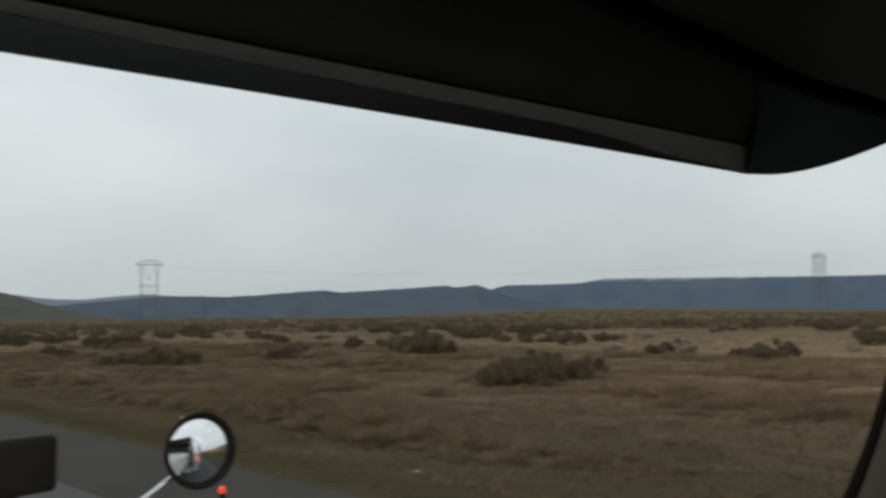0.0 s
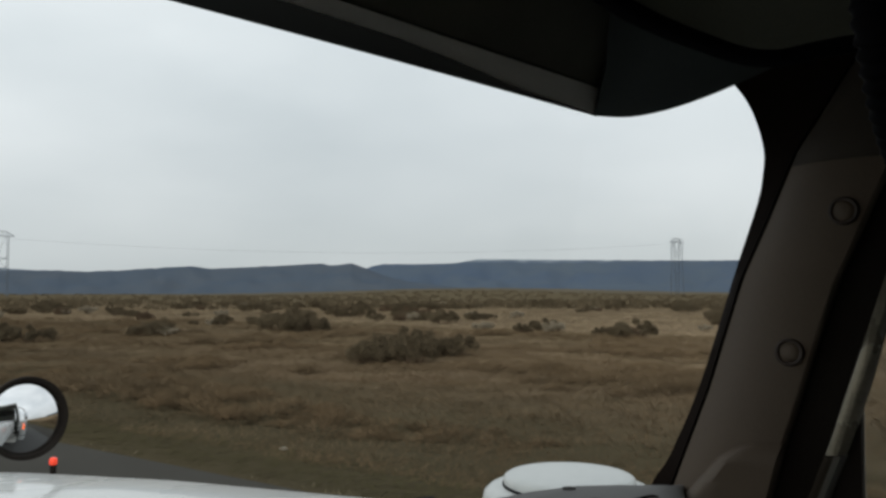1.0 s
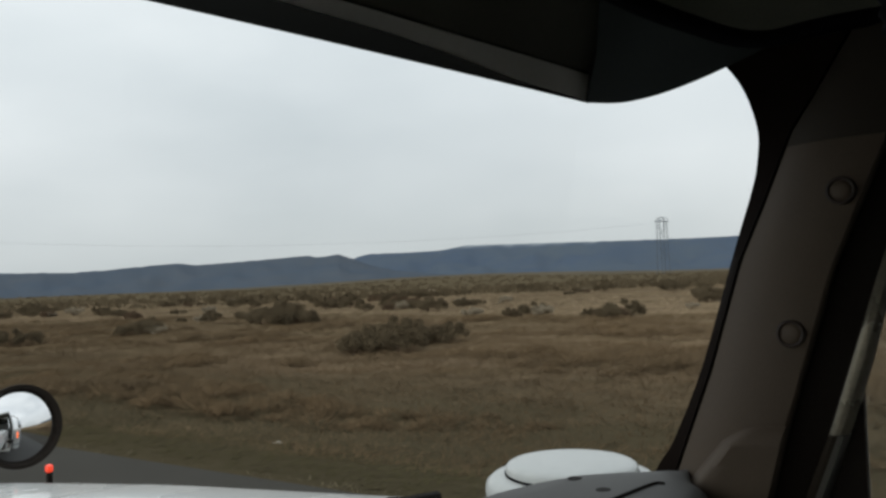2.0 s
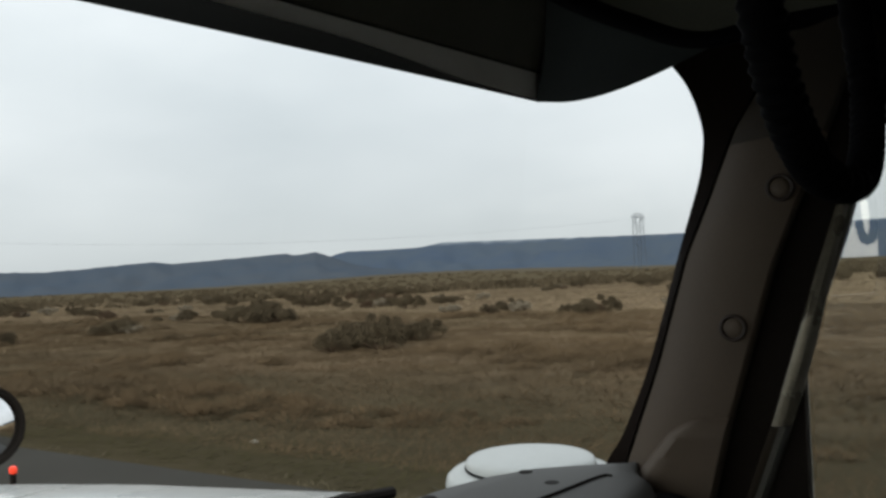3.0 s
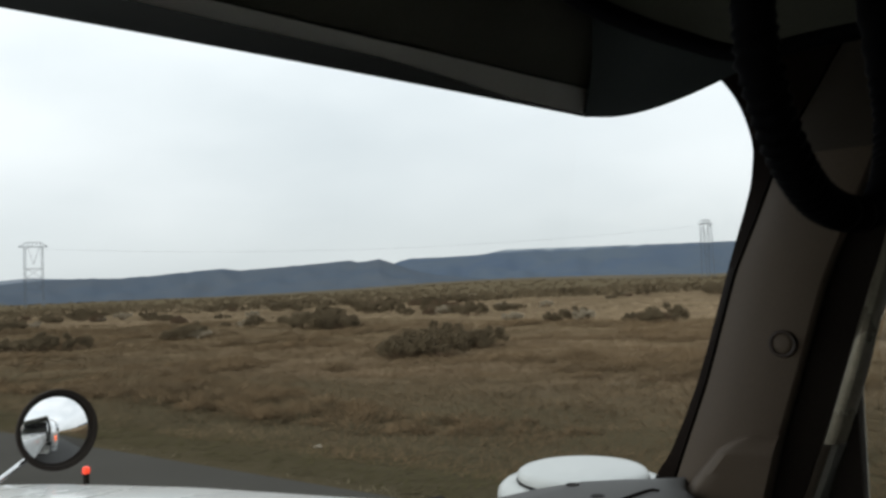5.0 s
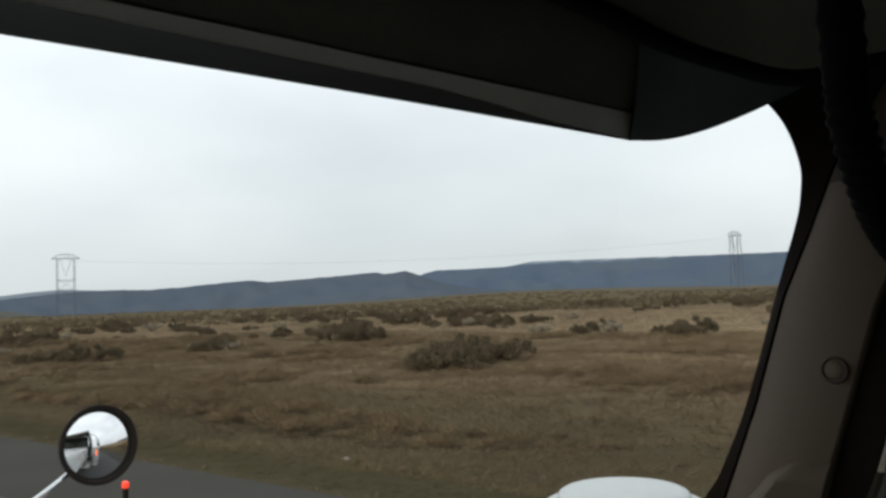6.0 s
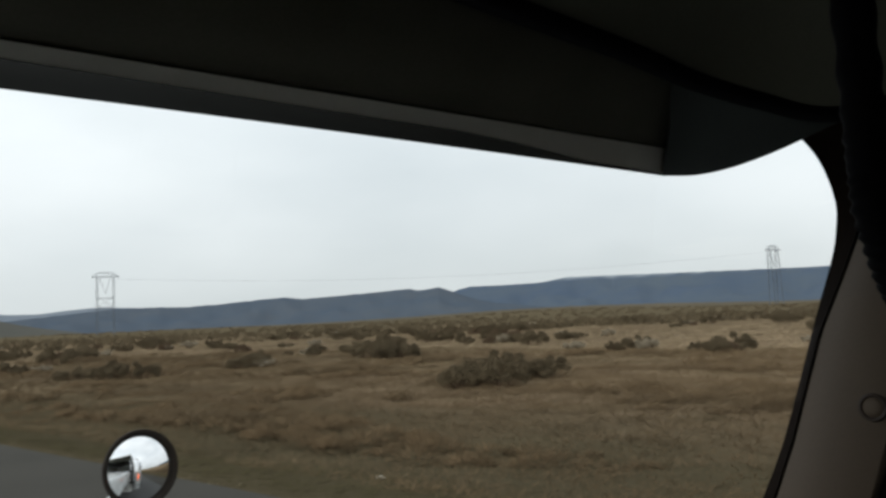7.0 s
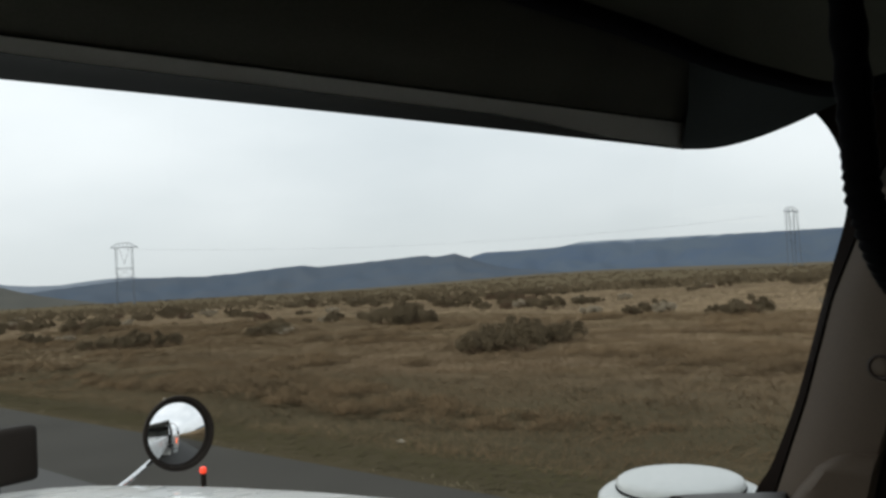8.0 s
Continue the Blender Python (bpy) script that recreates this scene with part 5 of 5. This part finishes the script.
def blades_mesh(name, feet, tips, half, mat, label, category, outward=None):
    """One mesh of pointed blades, each a narrow upright triangle; outward: how the mass they belong to faces the sky."""
    n = len(feet)
    feet, tips, half = np.array(feet), np.array(tips), np.array(half)
    turn_ = np.array([rng.uniform(0, 6.28) for _ in range(n)])
    side = np.stack([np.cos(turn_) * half, np.sin(turn_) * half, 0 * half], 1)
    faces_road = np.sum(np.cross(2 * side, tips - feet + side) * feet, axis=1) < 0
    side = np.where(faces_road[:, None], side, -side)
    co = np.stack([feet - side, feet + side, tips], 1).reshape(-1)
    me = bpy.data.meshes.new(name)
    me.vertices.add(3 * n)
    me.vertices.foreach_set("co", co.astype(np.float32))
    me.loops.add(3 * n)
    me.loops.foreach_set("vertex_index", np.arange(3 * n, dtype=np.int32))
    me.polygons.add(n)
    me.polygons.foreach_set("loop_start", np.arange(0, 3 * n, 3, dtype=np.int32))
    me.update()
    if outward is None:
        outward = np.tile((0.0, 0.0, 1.0), (n, 1)) + 0.25 * side / np.maximum(half, 1e-6)[:, None]
    outward = np.array(outward)
    outward /= np.linalg.norm(outward, axis=1)[:, None]
    me.attributes.new("custom_normal", "FLOAT_VECTOR", "POINT").data.foreach_set("vector", np.repeat(outward, 3, axis=0).reshape(-1).astype(np.float32))
    me.materials.append(mat)
    return tagged(new(name, me), label, category, kind="stuff")


def scatter(name, count, place, blades, height, width, spread, mat, label, category):
    """Many tufts of leaning blades in one mesh; place() gives x, y and a size."""
    feet, tips, half = [], [], []
    for _ in range(count):
        got = place()
        if got is None:
            continue
        x, y, s = got
        z = ground_height(x, y) - 0.02
        lean_x, lean_y = rng.gauss(0.10, 0.15), rng.gauss(0, 0.15)
        for _ in range(blades):
            dx, dy = rng.gauss(0, spread) * s, rng.gauss(0, spread) * s
            h = height * s * rng.uniform(0.45, 1.15)
            feet.append((x + dx, y + dy, z))
            tips.append((x + dx * 1.5 + h * (lean_x + rng.gauss(0, 0.45)), y + dy * 1.5 + h * (lean_y + rng.gauss(0, 0.45)), z + h))
            half.append(width * s * rng.uniform(0.6, 1.3))
    return blades_mesh(name, feet, tips, half, mat, label, category)


def near_grass():
    x, y = from_road(9.2 + 38 * rng.random() ** 1.25, rng.uniform(-14, 72))
    dens = noise.noise((x * 0.12, y * 0.12, 11)) + 0.6 * noise.noise((x * 0.5, y * 0.5, 4))
    if dens < rng.uniform(-1.3, -0.1):
        return None
    return x, y, rng.uniform(0.6, 1.4) * (0.75 + 0.5 * min(1, max(0, (lateral(x, y) - 10) / 9)))


def verge_grass():
    x, y = from_road(7.3 + abs(rng.gauss(0, 2.6)), rng.uniform(-6, 60))
    return x, y, rng.uniform(0.5, 1.2)


def fringe_grass():
    x, y = from_road(7.16 + abs(rng.gauss(0, 0.2)), rng.uniform(-6, 60))
    if noise.noise((y * 0.35, 2.0, 9)) < rng.uniform(-0.5, 0.2):
        return None
    return x, y, rng.uniform(0.5, 1.2)


def far_grass():
    az, d = rng.uniform(15, 106), 40 + 120 * rng.random() ** 1.2
    x, y = d * math.sin(radians(az)), d * math.cos(radians(az))
    if noise.noise((x * 0.03, y * 0.03, 5)) < rng.uniform(-0.7, 0.2):
        return None
    return x, y, rng.uniform(0.7, 1.5) * min(1.0, 0.25 + d / 125)


scatter("dry_grass", 34000, near_grass, 24, 0.10, 0.009, 0.25, near_straw, "tan and rust-brown dry grass tufts on the plain", "grass")
scatter("verge_grass", 14000, verge_grass, 12, 0.032, 0.010, 0.22, grass_green, "short dull green grass along the shoulder", "grass")
scatter("fringe_grass", 700, fringe_grass, 12, 0.05, 0.007, 0.10, grass_dry, "pale dry grass fringe at the edge of the asphalt", "grass")
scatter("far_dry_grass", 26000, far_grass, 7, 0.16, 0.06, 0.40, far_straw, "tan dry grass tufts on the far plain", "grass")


def dry_weeds():
    """Soft brown masses of knee-high weeds beyond the verge."""
    feet, tips, half, outward = [], [], [], []
    for _ in range(5200):
        u, v = 12.0 + 30 * rng.random() ** 1.25, rng.uniform(-14, 80)
        x, y = from_road(u, v)
        mass = noise.noise((u * 0.20, v * 0.075, 21)) + 0.45 * noise.noise((u * 0.6, v * 0.3, 8))
        if mass < rng.uniform(-0.05, 0.35):
            continue
        s = rng.uniform(0.22, 0.62) * (0.75 + 0.6 * min(0.6, mass))
        z = ground_height(x, y) - 0.02
        for _ in range(int(110 + 260 * s)):
            a, e = rng.uniform(0, 6.28), math.asin(rng.uniform(0.08, 1.0))
            r0, r1 = rng.uniform(0.4, 0.85) * s, s * rng.uniform(0.72, 1.08)
            ca, sa = math.cos(a) * math.cos(e), math.sin(a) * math.cos(e)
            feet.append((x + r0 * ca, y + 1.5 * r0 * sa, z + r0 * math.sin(e) * 0.7))
            tips.append((x + r1 * ca + rng.gauss(0, 0.05), y + 1.5 * r1 * sa + rng.gauss(0, 0.05), z + r1 * math.sin(e) * 0.8))
            half.append(rng.uniform(0.006, 0.015))
            outward.append((0.7 * ca, 0.7 * sa, 0.4 + math.sin(e)))
    return blades_mesh("dry_weeds", feet, tips, half, weed, "soft brown masses of knee-high dry weeds beyond the verge", "weeds", outward)


dry_weeds()


def far_brush():
    """Rough leafy heaps, too far to tell apart."""
    verts, faces = [], []
    for _ in range(9000):
        az, d = rng.uniform(12, 110), 130 + 800 * rng.random() ** 1.4
        x, y = d * math.sin(radians(az)), d * math.cos(radians(az))
        if noise.noise((x * 0.012, y * 0.012, 2)) < rng.uniform(-0.6, 0.3):
            continue
        z = ground_height(x, y)
        s = rng.uniform(0.5, 1.5)
        for _ in range(16):
            a, r = rng.uniform(0, 6.28), s * rng.random()
            px, py, pz = x + r * math.cos(a) * 1.3, y + r * math.sin(a) * 1.3, z + rng.uniform(0.0, 0.8) * s * (1 - 0.5 * r / s)
            b, w = rng.uniform(0, 6.28), s * rng.uniform(0.2, 0.4)
            i = len(verts)
            verts += [(px - w * math.cos(b), py - w * math.sin(b), pz - w * 0.4), (px + w * math.cos(b), py + w * math.sin(b), pz - w * 0.35), (px + w * 0.3 * math.sin(b), py, pz + w * 0.7)]
            faces.append((i, i + 1, i + 2))
    me = bpy.data.meshes.new("far_sagebrush")
    me.from_pydata(verts, [], faces)
    me.materials.append(sage)
    return tagged(new("far_sagebrush", me), "dark olive sagebrush dotted over the far plain", "shrubs", kind="stuff")


far_brush()


# ---- pale stones on the verge ----
def stone(seed, size):
    bm = bmesh.new()
    bmesh.ops.create_icosphere(bm, subdivisions=2, radius=size)
    for v in bm.verts:
        k = 1 + 0.35 * noise.noise(v.co * (1.6 / size) + Vector((seed, 0, 0)))
        v.co = Vector((v.co.x * k * 1.3, v.co.y * k, v.co.z * k * 0.55))
    return bm


for k, (u, v) in enumerate(((10.4, 11.0), (12.5, 15.0))):
    x, y = from_road(u, v)
    rock = part("pale_stone", stone(k * 3.1, rng.uniform(0.05, 0.10)), pale_rock)
    rock.location = (x, y, ground_height(x, y) + 0.02)
    tagged(rock, "small pale stone lying in the verge grass", "stone", group="verge stones")
